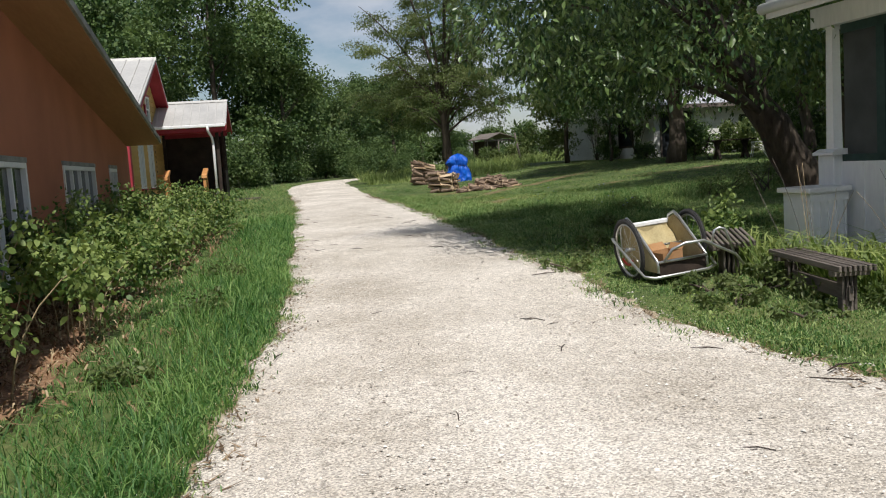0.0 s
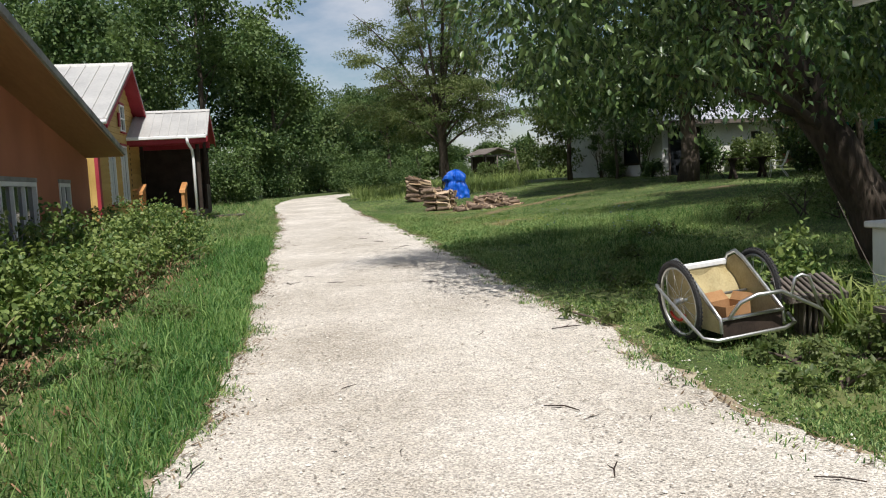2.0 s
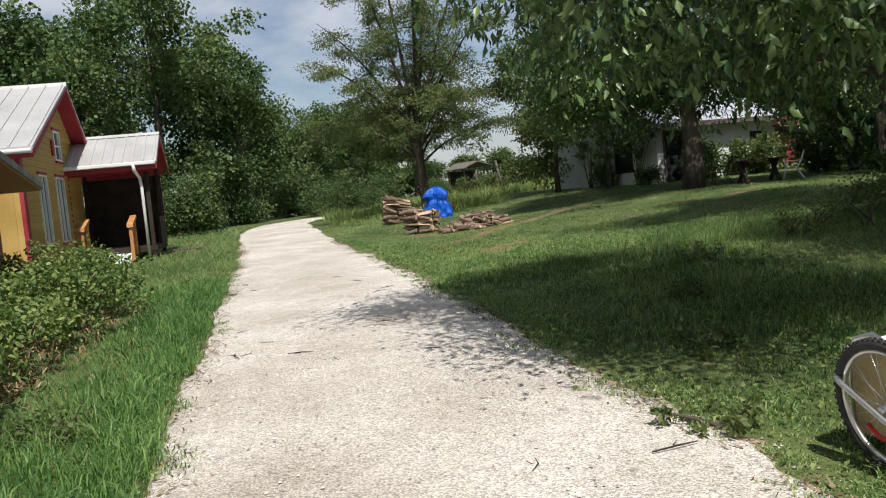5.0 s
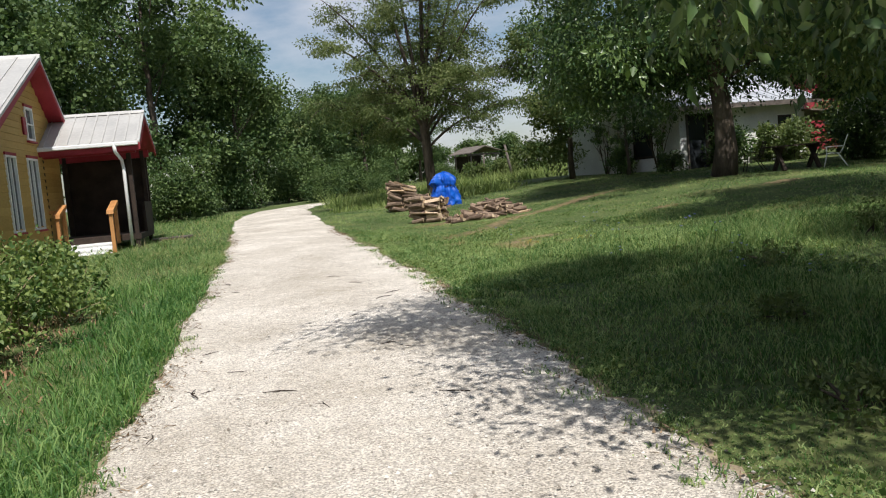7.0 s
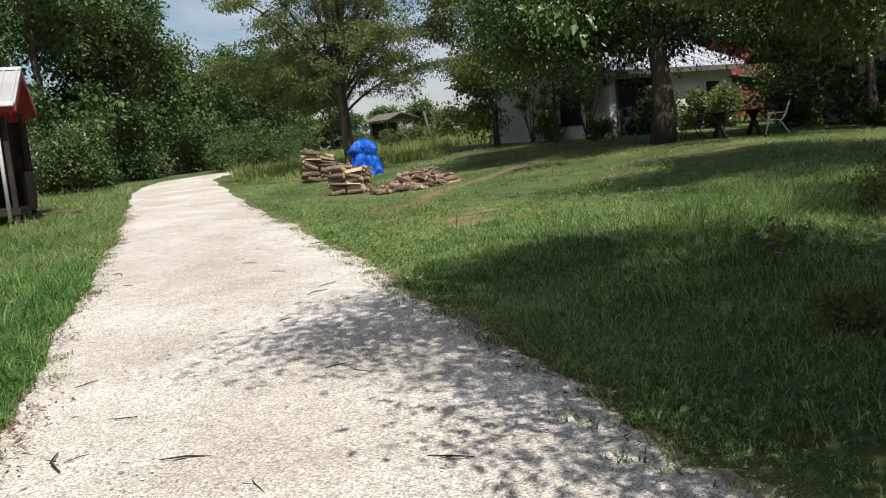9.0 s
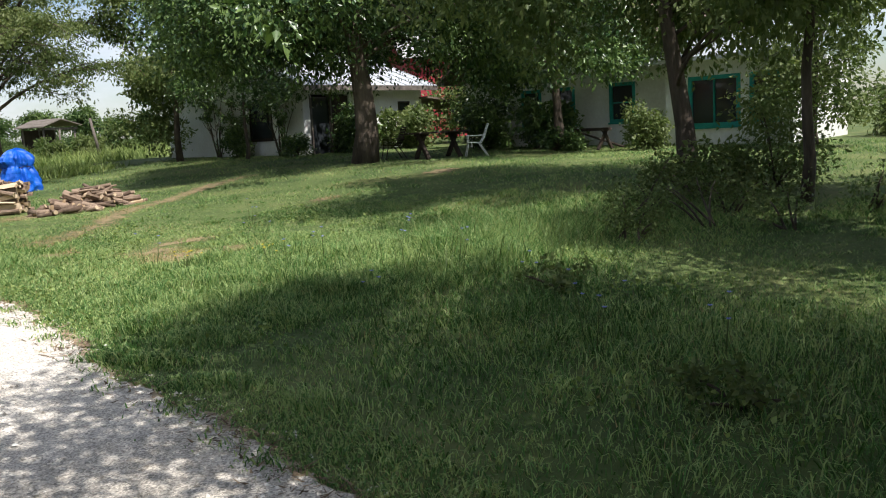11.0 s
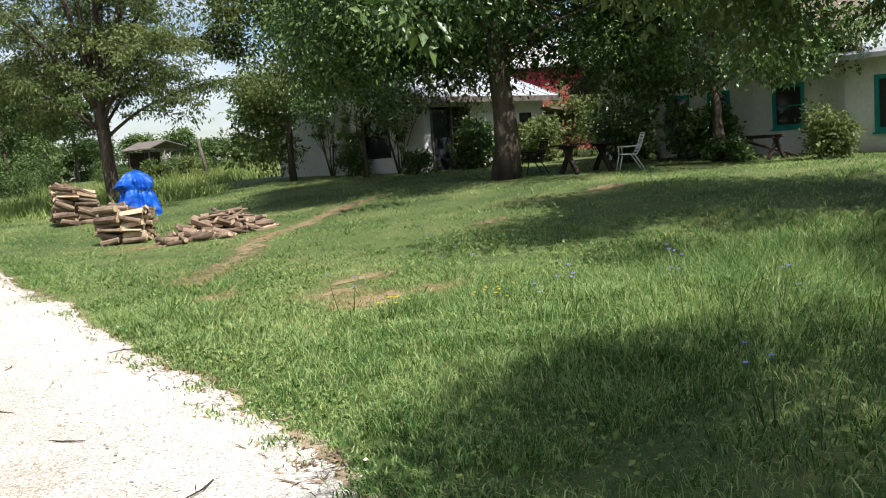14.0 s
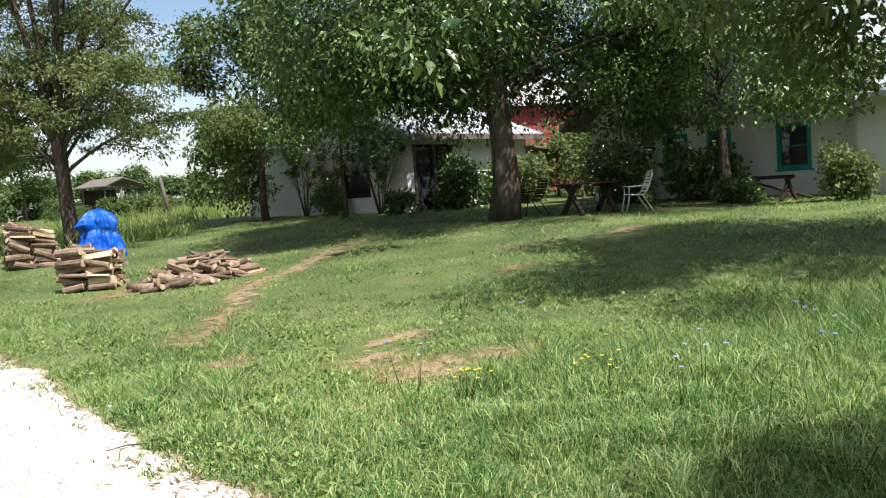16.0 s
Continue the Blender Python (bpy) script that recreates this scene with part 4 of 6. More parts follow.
def airy_tree(x, y, seed):
    """Upright limbs from a low fork, with flat drooping sprays of fine leaf and gaps between them."""
    rng = np.random.default_rng(seed)
    root = thing("tree", pose(x, y, gz(x, y) - 0.05), "airy fine-leaved tree with thin drooping branches", "tree")
    fork = Vector((-0.12, 0.0, 3.1))
    part("trunk", tube([(0, 0, 0), (0.02, 0.02, 0.4), (-0.06, 0, 1.6), fork, fork + Vector((-0.05, 0, 0.5))], [0.3, 0.23, 0.2, 0.2, 0.1], 12), M_BARK, root)
    cs, rs, twigs_bm = [], [], bmesh.new()
    for i in range(20):
        az = i * 2.4 + rng.normal() * 0.2
        low = i >= 13                       # side limbs that leave the trunk below the fork and droop
        g = (i - 13) / 6 if low else i / 12
        reach, top = (3.6 + 1.2 * rng.random(), 5.6 - 2.2 * g) if low else (0.9 + 4.0 * g ** 0.75, 13.6 - 7.0 * g ** 1.4)
        start = Vector((-0.08, 0, 2.95 - 0.9 * g)) if low else fork
        tip = Vector((math.cos(az) * reach, math.sin(az) * reach, top))
        mid = start.lerp(tip, 0.5) + Vector((math.cos(az) * reach * -0.1, math.sin(az) * reach * -0.1, 0.9))
        pts = bezier(start, mid, tip, 10)
        part("limb", tube(pts, [(0.06 if low else 0.1) * (1 - 0.88 * k / 10) for k in range(11)], 7), M_BARK, root)
        for j in range(13):
            f = (0.3 if low else 0.2) + 0.8 * (j + rng.random()) / 13
            at = pts[min(10, int(f * 10))]
            a2 = az + rng.normal() * 1.0
            L = rng.uniform(0.9, 2.2) * (1.2 - 0.55 * f)
            end = at + Vector((math.cos(a2) * L, math.sin(a2) * L, rng.uniform(-0.75, 0.35)))
            bow = at.lerp(end, 0.55) + Vector((0, 0, 0.22))
            spray = bezier(at, bow, end, 5)
            tube(spray, [0.026, 0.022, 0.018, 0.013, 0.008, 0.004], 4, twigs_bm)
            for k in (1, 2, 3, 4, 5):
                if rng.random() < (0.62 if math.cos(az - 0.3) > 0.3 and low else 0.88):
                    w = rng.uniform(0.32, 0.72)
                    cs.append(tuple(spray[k] + Vector((rng.normal() * 0.22, rng.normal() * 0.22, -0.06))))
                    rs.append((w, w, w * 0.42))
    tagged(part("twig_spray", twigs_bm, M_BARK, root), kind="stuff")
    part_me("crown", leaf_cloud("crown", cs, rs, [max(1, 76000 // len(cs))] * len(cs), 0.12, M_LEAF_LIGHT, rng, 0.1, 0.5, 0.42, core=0), root)


airy_tree(14.2, 40.8, 14)


def far_barn():
    root = thing("barn", pose(43.0, 42.5, gz(43.0, 42.5) - 0.1, 0, 0, -35) @ Matrix.Scale(1.3, 4), "distant red barn with pale metal roof", "barn")
    part("wall", box(-4, 4, 0, 0.2, 0, 3.6), M_RED, root, "faded red boarded wall")
    part("wall", box(-4, -3.8, 0.2, 6, 0, 3.6), M_RED, root)
    part("wall", box(3.8, 4, 0.2, 6, 0, 3.6), M_RED, root)
    part("wall", box(-4, 4, 6, 6.2, 0, 3.6), M_RED, root)
    part("roof", prism([(-0.4, 3.55), (3.1, 5.0), (6.6, 3.55), (6.6, 3.65), (3.1, 5.1), (-0.4, 3.65)], "x", -4.4, 4.4), M_METAL, root, "pale metal roof")
    part("gable", prism([(0, 3.6), (6.2, 3.6), (3.1, 4.9)], "x", -4, -3.8), M_RED, root)
    part("gable", prism([(0, 3.6), (6.2, 3.6), (3.1, 4.9)], "x", 3.8, 4), M_RED, root)


far_barn()

# ---- woodland behind ----
def woodland():
    kinds = []
    for k, (h, r, z0) in enumerate([(13.5, 4.2, 1.2), (11.5, 3.8, 1.0), (15.0, 4.6, 1.6)]):
        t = tree("tree", (-6 + 5 * k, 52 + k), h, 0.25, r, z0, 60, 1.3, 10000, 0.235, M_LEAF_WOOD, 30 + k, "tall dense green woodland tree", limbs=8, aspect=0.7, core=28, heart=0.28, lobes=11)
        t["group"] = "woodland trees"
        kinds.append(t)
    rng = np.random.default_rng(3)
    spots = [(-14, 46, 2), (-9.5, 58, 2), (0, 59, 0), (6.5, 60, 1), (2, 68, 2), (10, 66, 0), (-2.5, 47.5, 1), (-15, 37, 1)]
    for x, y, k in spots:
        s = rng.uniform(0.85, 1.15)
        o = copy_thing(kinds[k], pose(x, y, gz(x, y) - 0.05, 0, 0, rng.uniform(0, 360)))
        o.scale = (s, s, s)
    low = shrub("bush", (4.2, 48.5), 4.2, 3.0, 7000, 0.16, M_LEAF_WOOD, 50, "dense wild bush at the wood's edge", clumps=26)
    low["group"] = "wood edge bushes"
    for x, y, s in [(1.2, 46.5, 0.4), (6.0, 53.5, 0.6), (8.0, 58, 1.1), (-2.5, 45, 0.4), (12.5, 63, 1.2), (16.0, 65, 1.0), (19.5, 66, 0.8), (25, 68, 0.5), (30, 70, 0.5), (17, 58, 0.5), (13.5, 57.5, 0.7), (36, 68, 0.6), (20, 54, 0.35), (-6, 44, 0.7)]:
        o = copy_thing(low, pose(x, y, gz(x, y) - 0.05, 0, 0, rng.uniform(0, 360)))
        o.scale = (s, s, s)
    for x, y, s in [(8.6, 58, 0.8), (11, 68, 0.75), (15.5, 67, 0.7), (19.5, 70, 0.72), (23.5, 75, 0.7), (28, 82, 0.6)]:
        o = copy_thing(kinds[1], pose(x, y, gz(x, y) - 0.05, 0, 0, rng.uniform(0, 360)))
        o.scale = (s, s, s)
    far = tree("tree", (-30, 10), 9.0, 0.25, 3.6, 0.6, 40, 1.5, 4500, 0.5, M_LEAF_WOOD, 39, "distant round-topped green tree", limbs=6)
    far["group"] = "distant trees"
    for k, (x, y) in enumerate([(31, 86), (36, 89), (41, 91), (46, 94), (51, 96), (57, 97), (63, 96)]):
        o = copy_thing(far, pose(x, y, gz(x, y) - 0.05, 0, 0, 70 * k))
        o.scale = (0.55, 0.55, 0.38 + 0.05 * (k % 3))
    for x, y in [(15, 78), (21, 84), (27, 90), (60, 80), (70, 60), (52, 92), (62, 40), (50, 8), (44, 52), (-14, -24), (14, -26), (38, -12)]:
        s = rng.uniform(0.75, 1.1)
        o = copy_thing(far, pose(x, y, gz(x, y) - 0.05, 0, 0, rng.uniform(0, 360)))
        o.scale = (s, s, s)


woodland()
# trees and bushes round the white cottage
tree("tree", (20.5, 40.2), 10.2, 0.12, 2.2, 0.9, 44, 0.95, 24000, 0.15, M_LEAF_LIGHT, 15, "bushy tree crowding the cottage corner", limbs=12)
tree("tree", (21.0, 36.6), 5.8, 0.07, 2.2, 2.0, 24, 0.85, 11000, 0.12, M_LEAF, 16, "scrubby small tree against the whitewashed wall", limbs=12)
shrub("bush", (22.0, 38.6), 1.3, 1.3, 2600, 0.1, M_LEAF, 26, "dark shrub growing along the whitewashed wall")
shrub("bush", (21.9, 35.0), 1.2, 0.8, 1800, 0.1, M_LEAF, 27, "low dark shrub at the cottage corner")
shrub("bush", (24.6, 34.7), 2.0, 1.9, 3000, 0.15, M_LEAF, 17, "overgrown bush before the cottage door")
shrub("bush", (27.2, 34.2), 3.2, 1.6, 4000, 0.15, M_LEAF_LIGHT, 18, "bright leafy bush beside the cottage")
shrub("bush", (23.9, 22.6), 1.25, 1.6, 3600, 0.1, M_LEAF_LIGHT, 19, "light green bush on the lawn")
shrub("bush", (25.2, 26.8), 2.4, 1.7, 3000, 0.16, M_LEAF, 20, "dark bush under the teal windows", depth=3.5)
shrub("bush", (25.3, 29.5), 2.4, 1.9, 3000, 0.16, M_LEAF, 21, "dark bush at the house corner")
shrub("bush", (23.7, 25.2), 1.6, 0.75, 1500, 0.1, M_LEAF, 222, "low dark weedy bush before the old trestle")
shrub("bush", (15.6, 15.9), 1.5, 1.6, 2400, 0.08, M_LEAF_LIGHT, 221, "tall feathery weeds beside the forked tree", "weeds", clumps=18, core=4)
shrub("bush", (14.9, 16.8), 1.8, 0.95, 2200, 0.09, M_LEAF_LIGHT, 22, "weedy bush round the tree foot", core=6)


for _k, (_x, _y, _w, _h) in enumerate([(30.0, 17.5, 3.5, 2.2), (31.5, 13.0, 4.0, 2.6), (28.8, 10.0, 3.2, 2.2), (30.6, 34.4, 5.0, 3.4), (33.0, 30.5, 4.0, 3.0), (38.5, 40.0, 6.5, 3.6), (35.0, 36.5, 4.5, 2.8), (23.2, 55.2, 3.6, 1.35), (31.2, 31.8, 2.6, 4.4)]):
    shrub("bush", (_x, _y), _w, _h, 4500, 0.17, M_LEAF_LIGHT, 200 + _k, "sunlit green bush at the lawn's edge", clumps=16)


# ---- bramble hedge by the orange house ----
def bramble(seed, x, y, w, h, leaves):
    rng = np.random.default_rng(seed)
    root = thing("bramble", pose(x, y, gz(x, y) - 0.02), "leafy bramble bush with dry canes on mulch", "bush", "bramble row")
    cs, rs = [], []
    for i in range(14):
        a, q = rng.uniform(0, 6.283), math.sqrt(rng.random()) * w / 2
        px, py = math.cos(a) * q, math.sin(a) * q
        hh = h * rng.uniform(0.55, 1.12)
        tip = (px * 1.25 + rng.normal() * 0.15, py * 1.1, hh)
        part("cane", tube(bezier((px * 0.7, py * 0.7, 0), (px * 0.8, py * 0.8, hh * 0.7), tip, 5), [0.009, 0.008, 0.007, 0.006, 0.005, 0.003], 5), M_CANE, root)
        for f in (0.7, 0.87, 1.0):
            k = rng.uniform(0.1, 0.3)
            cs.append((tip[0] * (0.7 + 0.3 * f) + rng.normal() * 0.08, tip[1] * (0.75 + 0.25 * f) + rng.normal() * 0.08, hh * f))
            rs.append((k, k, k * 0.7))
    part_me("foliage", leaf_cloud("foliage", cs, rs, [leaves // 42] * 42, 0.066, M_LEAF_BUSH, rng, 0.15, 0.3, 0.7, 0.2, oval=True, core=3), root)
    return root


for k in range(13):
    f = k / 12
    bramble(100 + k, -1.65 + 2.35 * f + 0.35 * math.sin(k * 4.1), 7.0 + 14.5 * f + 0.3 * math.sin(k * 2.7), 1.55 + 0.3 * math.sin(k * 3.3), (1.1 - 0.14 * f) * (1 + 0.14 * math.sin(k * 2.4)), 2300)
for k in range(8):         # lower growth leaning out over the verge
    f = k / 7
    bramble(140 + k, -0.55 + 1.6 * f + 0.2 * math.sin(k * 3.1), 11.4 + 9.4 * f + 0.3 * math.sin(k * 1.7), 1.0 + 0.2 * math.sin(k * 2.3), 0.66 * (1 + 0.2 * math.sin(k * 2.9)), 1300)




# ---- grass ----
def blades(name, x, y, h, w, mat, rng, lean=0.5, label="", z=None, simple=False):
    n = len(x)
    if z is None:
        z = ground_z(x, y) - 0.01
    a = rng.uniform(0, 6.283, n)
    d = rng.uniform(0, 6.283, n)
    bend = h * lean * rng.uniform(0.2, 1.2, n)
    cx, cy = np.cos(a) * w / 2, np.sin(a) * w / 2
    bx, by = np.cos(d) * bend, np.sin(d) * bend
    v = np.empty((n, 5, 3))
    v[:, 0] = np.stack([x - cx, y - cy, z], 1)
    v[:, 1] = np.stack([x + cx, y + cy, z], 1)
    v[:, 2] = np.stack([x - cx * 0.8 + bx * 0.35, y - cy * 0.8 + by * 0.35, z + h * 0.6], 1)
    v[:, 3] = np.stack([x + cx * 0.8 + bx * 0.35, y + cy * 0.8 + by * 0.35, z + h * 0.6], 1)
    v[:, 4] = np.stack([x + bx, y + by, z + h * (1 - 0.25 * lean)], 1)
    i = (np.arange(n) * 5)[:, None] + np.array([0, 1, 3, 0, 3, 2, 2, 3, 4])
    if simple:          # one triangle a blade, for grass that stays far off
        v, i = v[:, [0, 1, 4]], (np.arange(n) * 3)[:, None] + np.arange(3)
    ob = new(name, quick_mesh(name, v.reshape(-1, 3), 3, i.ravel(), mat))
    return tagged(ob, label, "grass", kind="stuff")


BARE = [(8.75, 20.75, 0.55, 0.42), (8.75, 21.5, 0.45, 0.35), (9.4, 20.6, 0.45, 0.3), (9.5, 22.0, 0.5, 0.3), (8.0, 22.6, 0.3, 0.2), (17.4, 24.3, 0.7, 0.45), (10.6, 30.3, 0.9, 0.5), (3.5, 34.9, 0.8, 0.5), (13.9, 24.0, 0.5, 0.22)]
PATH = [(8.3, 24.0), (9.3, 25.1), (10.25, 26.0), (11.2, 27.4), (12.0, 28.2), (13.05, 28.6), (14.2, 29.3), (15.3, 29.9), (16.8, 30.4)]
for (_a, _b), (_c, _d) in zip(PATH, PATH[1:]):
    for _k in range(4):
        BARE.append((_a + (_c - _a) * _k / 4, _b + (_d - _b) * _k / 4, 0.30 + 0.08 * math.sin(_a * 5 + _k * 2.3), 0.32 + 0.08 * math.sin(_b * 4 + _k * 1.7)))


def bare(x, y):
    v = np.full_like(x, -3.0)
    for a, b, r, s in BARE:
        v = np.maximum(v, 1 - ((x - a) / r) ** 2 - ((y - b) / s) ** 2)
    return v


def tall(x, y):
    """How much the mowing has missed: tall grass on the bank under the trees."""
    t = np.exp(-(((x - 11.0) / 2.4) ** 2 + ((y - 17.7) / 1.6) ** 2))
    t2 = np.exp(-(((x - 8.0) / 1.6) ** 2 + ((y - 13.2) / 2.2) ** 2)) * 0.5
    return np.maximum(t, t2)


def lawn():
    rng = np.random.default_rng(9)
    def scatter(n, x0, x1, y0, y1):
        return rng.uniform(x0, x1, n), rng.uniform(y0, y1, n)
    # verge and lawn to the right, densest close to the walk
    sets = [(25000, 4, 8, 1, 6), (270000, 4, 15, 5, 24), (90000, 5, 27, 20, 42), (46000, 12, 27, 8, 24), (60000, -3, 4, 2, 12), (80000, -1.5, 5, 10, 30), (28000, 0, 12, 28, 50), (52000, 6.3, 10.8, 16.4, 21.5), (60000, 5.5, 14.0, 20.5, 31)]
    X, Y, S = [], [], []
    for k, (n, a, b, c, d) in enumerate(sets):
        x, y = scatter(n, a, b, c, d)
        X.append(x)
        Y.append(y)
        S.append(np.full(n, [1.2, 1.0, 1.7, 1.5, 0.9, 1.1, 1.8, 0.75, 1.05][k]))
    for fn, sg, n in ((road_left, -1, 36000), (road_right, 1, 46000)):     # thicker tufts along both edges
        y = rng.uniform(1, 30, n)
        X.append(fn(y) + sg * (0.02 + 0.55 * rng.random(n) ** 1.6))
        Y.append(y)
        S.append(np.full(n, 1.1))
    x, y, s = np.concatenate(X), np.concatenate(Y), np.concatenate(S)
    off = np.maximum(x - road_right(y), road_left(y) - x)
    tuft = np.sin(y * 2.9 + 1.3 * np.sin(y * 1.7)) * np.sin(y * 7.3) > 0.25
    keep = (off > -0.05) & (rng.random(len(x)) < np.clip((off + 0.03) / np.where(tuft, 0.06, 0.18), 0, 1) ** 1.3)
    keep &= ~((bare(x, y) > 0.1) & (rng.random(len(x)) < 0.35))
    keep &= ~((x < -0.45 + 0.12 * (y - 12.5) - 1.0) & (y < 23.0))
    keep &= (x > -0.78 + 0.2 * (y - 7.4) - 0.5 * np.clip((y - 8) / 3, 0, 1) + 0.16 * np.sin(y * 2.3) + 0.1 * np.sin(y * 7.1)) | (y > 21) | (y < 6.3 + 0.3 * np.sin(x * 5)) | (rng.random(len(x)) < 0.06)
    x, y, s, off = x[keep], y[keep], s[keep], off[keep]
    clump = np.clip(np.sin(x * 4.3 + 2 * np.sin(y * 2.7)) * np.sin(y * 3.9 + 2 * np.sin(x * 3.1)), 0, 1)
    patch = 0.5 + 0.5 * np.sin(x * 1.3 + 1.7 * np.sin(y * 0.6)) * np.sin(y * 1.1 + 1.3 * np.sin(x * 0.8))
    right = x > road_left(y) + 1
    h = (0.04 + 0.055 * patch + 0.11 * clump) * rng.uniform(0.6, 1.5, len(x)) + np.where(right, 0.40 * tall(x, y) * rng.uniform(0.3, 1.4, len(x)), 0.30 * rng.random(len(x)) ** 3)
    h *= np.clip(0.55 + off * 0.9, 0.5, 1.0) * (0.62 + 0.2 * s)
    h = np.where((y > 20.5) & (x > 8.5), h * 0.62, h)
    h = np.where((y < 16.5) & right, h * (0.6 + 0.3 * patch), h)
    h = np.where((y < 20) & ~right, h * np.clip(0.45 + 0.8 * (x + 0.78 - 0.2 * (y - 7.4)), 0.35, 1.0), h)
    w = (0.0045 + 0.0065 * rng.random(len(x))) * s
    dry = rng.random(len(x)) < 0.06 + 0.16 * np.clip(np.sin(x * 0.9 + 2 * np.sin(y * 0.5)) * np.sin(y * 0.8 + 1.0), 0, 1) * (y > 18) + 0.75 * np.clip(bare(x, y) + 0.8, 0, 1) + 0.10 * (off < 0.12)
    near = np.hypot(x - np.interp(y, [0, 16], [0, 4]), np.maximum(0, y - 16)) < 6.5
    away = ~dry & ~near
    blades("far_grass", x[away], y[away], h[away], w[away] * 1.3, M_GRASS, rng, 1.1, "green uneven grass away from the lane", simple=True)
    # near blades left of the lane take the darker verge material
    left_near = near & ~dry & (x < road_left(y) + 0.5)
    near = near & ~left_near
    blades("verge_grass", x[left_near], y[left_near], h[left_near] * 1.1, w[left_near] * 1.1, M_VERGE, rng, 1.15, "long dark green verge grass")
    blades("lawn_grass", x[~dry & near], y[~dry & near], h[~dry & near], w[~dry & near], M_GRASS, rng, 1.15, "green uneven grass along the lane")
    blades("dry_grass", x[dry], y[dry], h[dry] * 0.8, w[dry], M_DRY, rng, 0.9, simple=True, label="straw-coloured dry grass among the green")


lawn()


def tall_weeds():
    rng = np.random.default_rng(91)
    n = 26000
    x, y = rng.uniform(9, 34, n), rng.uniform(40, 62, n)
    k = (x > road_right(np.minimum(y, 50)) + 0.8 + np.maximum(0, y - 50)) & ~((x > 19) & (y < 46)) & (np.sin(x * 1.1) * np.sin(y * 0.9) > -0.55)
    x, y = x[k], y[k]
    h = rng.uniform(0.25, 0.95, len(x)) * (0.6 + 0.4 * np.sin(x * 0.7 + y * 0.4))
    blades("tall_weeds", x, y, np.abs(h) + 0.15, np.full(len(x), 0.05), M_WEED, rng, 0.8, "tall rank yellow-green weeds in the field", simple=True)
    n = 260           # seed heads standing over the tall bank grass
    x, y = 10.9 + rng.normal(size=n) * 1.7, 17.2 + rng.normal(size=n) * 1.3
    k = x > 6.5
    blades("seeding_grass", x[k], y[k], rng.uniform(0.35, 0.75, k.sum()), np.full(k.sum(), 0.007), M_LEAF_LIGHT, rng, 0.7, "tall thin seeding grass on the bank")


tall_weeds()


def lawn_clover(n=64000):
    """Low broad leaves in patches through the lawn and verge."""
    rng = np.random.default_rng(95)
    x, y = rng.uniform(-1, 13, n), rng.uniform(4, 26, n)
    off = np.maximum(x - road_right(y), road_left(y) - x)
    patch = np.sin(x * 2.1 + 1.5 * np.sin(y * 1.3)) * np.sin(y * 1.9 + 1.7 * np.sin(x * 1.1)) + 0.4 * np.sin(x * 6.1) * np.sin(y * 5.3)
    k = (off > 0.06) & (patch > 0.05 + 0.4 * rng.random(n)) & (bare(x, y) < 0) & ((x > 3) | (x > -0.6 + 0.2 * (y - 7.4)))
    x, y = x[k], y[k]
    z = ground_z(x, y) + rng.uniform(0.02, 0.08, len(x))
    me = leaf_cloud("lawn_clover", np.stack([x, y, z], 1), [(0.01, 0.01, 0.006)] * len(x), [1] * len(x), 0.038, M_LEAF_BUSH, rng, 0.2, -0.1, 0.8, 1.6, core=0)
    tagged(new("lawn_clover", me), "low broad-leaved clover and plantain in the grass", "clover", kind="stuff")


lawn_clover()


def mulch_litter():
    rng = np.random.default_rng(93)
    n = 15000
    y = rng.uniform(6, 20, n)
    x = -1.3 + 0.17 * (y - 12.2) + rng.normal(size=n) * 0.75
    for mat, k, nm, lb in ((M_MULCH, rng.random(n) < 0.6, "bark_mulch", "brown bark chips under the brambles"), (M_CANE, rng.random(n) < 0.35, "straw_litter", "dry straw and cane litter on the mulch")):
        blades(nm, x[k], y[k], rng.uniform(0.05, 0.12, k.sum()), rng.uniform(0.012, 0.03, k.sum()), mat, rng, 1.9, lb, z=ground_z(x[k], y[k]) + 0.012)


mulch_litter()

# ---- bicycle trailer ----
def bicycle_wheel(parent, x, tilt, reflector):
    hub = new("wheel")
    hub.parent = parent
    hub.matrix_local = pose(x, 0, 0.335, 0, tilt, 0)
    part("tyre", ring(0.308, 0.026, 48, 10), M_RUBBER, hub, "black knobbly tyre")
    tread = bmesh.new()
    for k in range(60):
        a = 2 * math.pi * k / 60
        for s in (-1, 1):
            box(-0.006, 0.006, -0.008, 0.008, 0.328, 0.338, m=pose(0, 0, 0, math.degrees(a) + 2 * s) @ pose(s * 0.011, 0, 0), bm=tread)
    part("tread", tread, M_RUBBER, hub)
    part("rim", ring(0.277, 0.013, 48, 8, 1.3), M_ALU, hub, "silver rim")
    part("hub", tube([(-0.05, 0, 0), (-0.03, 0, 0), (0.03, 0, 0), (0.05, 0, 0)], [0.018, 0.026, 0.026, 0.018], 12), M_ALU, hub)
    spoke = None
    for k in range(20):
        a = 360 * k / 20
        s = 0.022 if k % 2 else -0.022
        if spoke is None:
            spoke = part("spoke", tube([(0, 0, 0.02), (0, 0, 0.27)], 0.0018, 4), M_ALU, hub)
            spoke.matrix_local = pose(s, 0, 0, a)
        else:
            part_me("spoke", spoke.data, hub, m=pose(s, 0, 0, a))
    if reflector:
        arc = [(-0.03, 0.15 * math.sin(radians(a)), -0.15 * math.cos(radians(a))) for a in range(-50, 51, 10)]
        part("reflector", tube(arc, 0.014, 6), M_REDPL, hub, "red curved wheel reflector")
    return hub


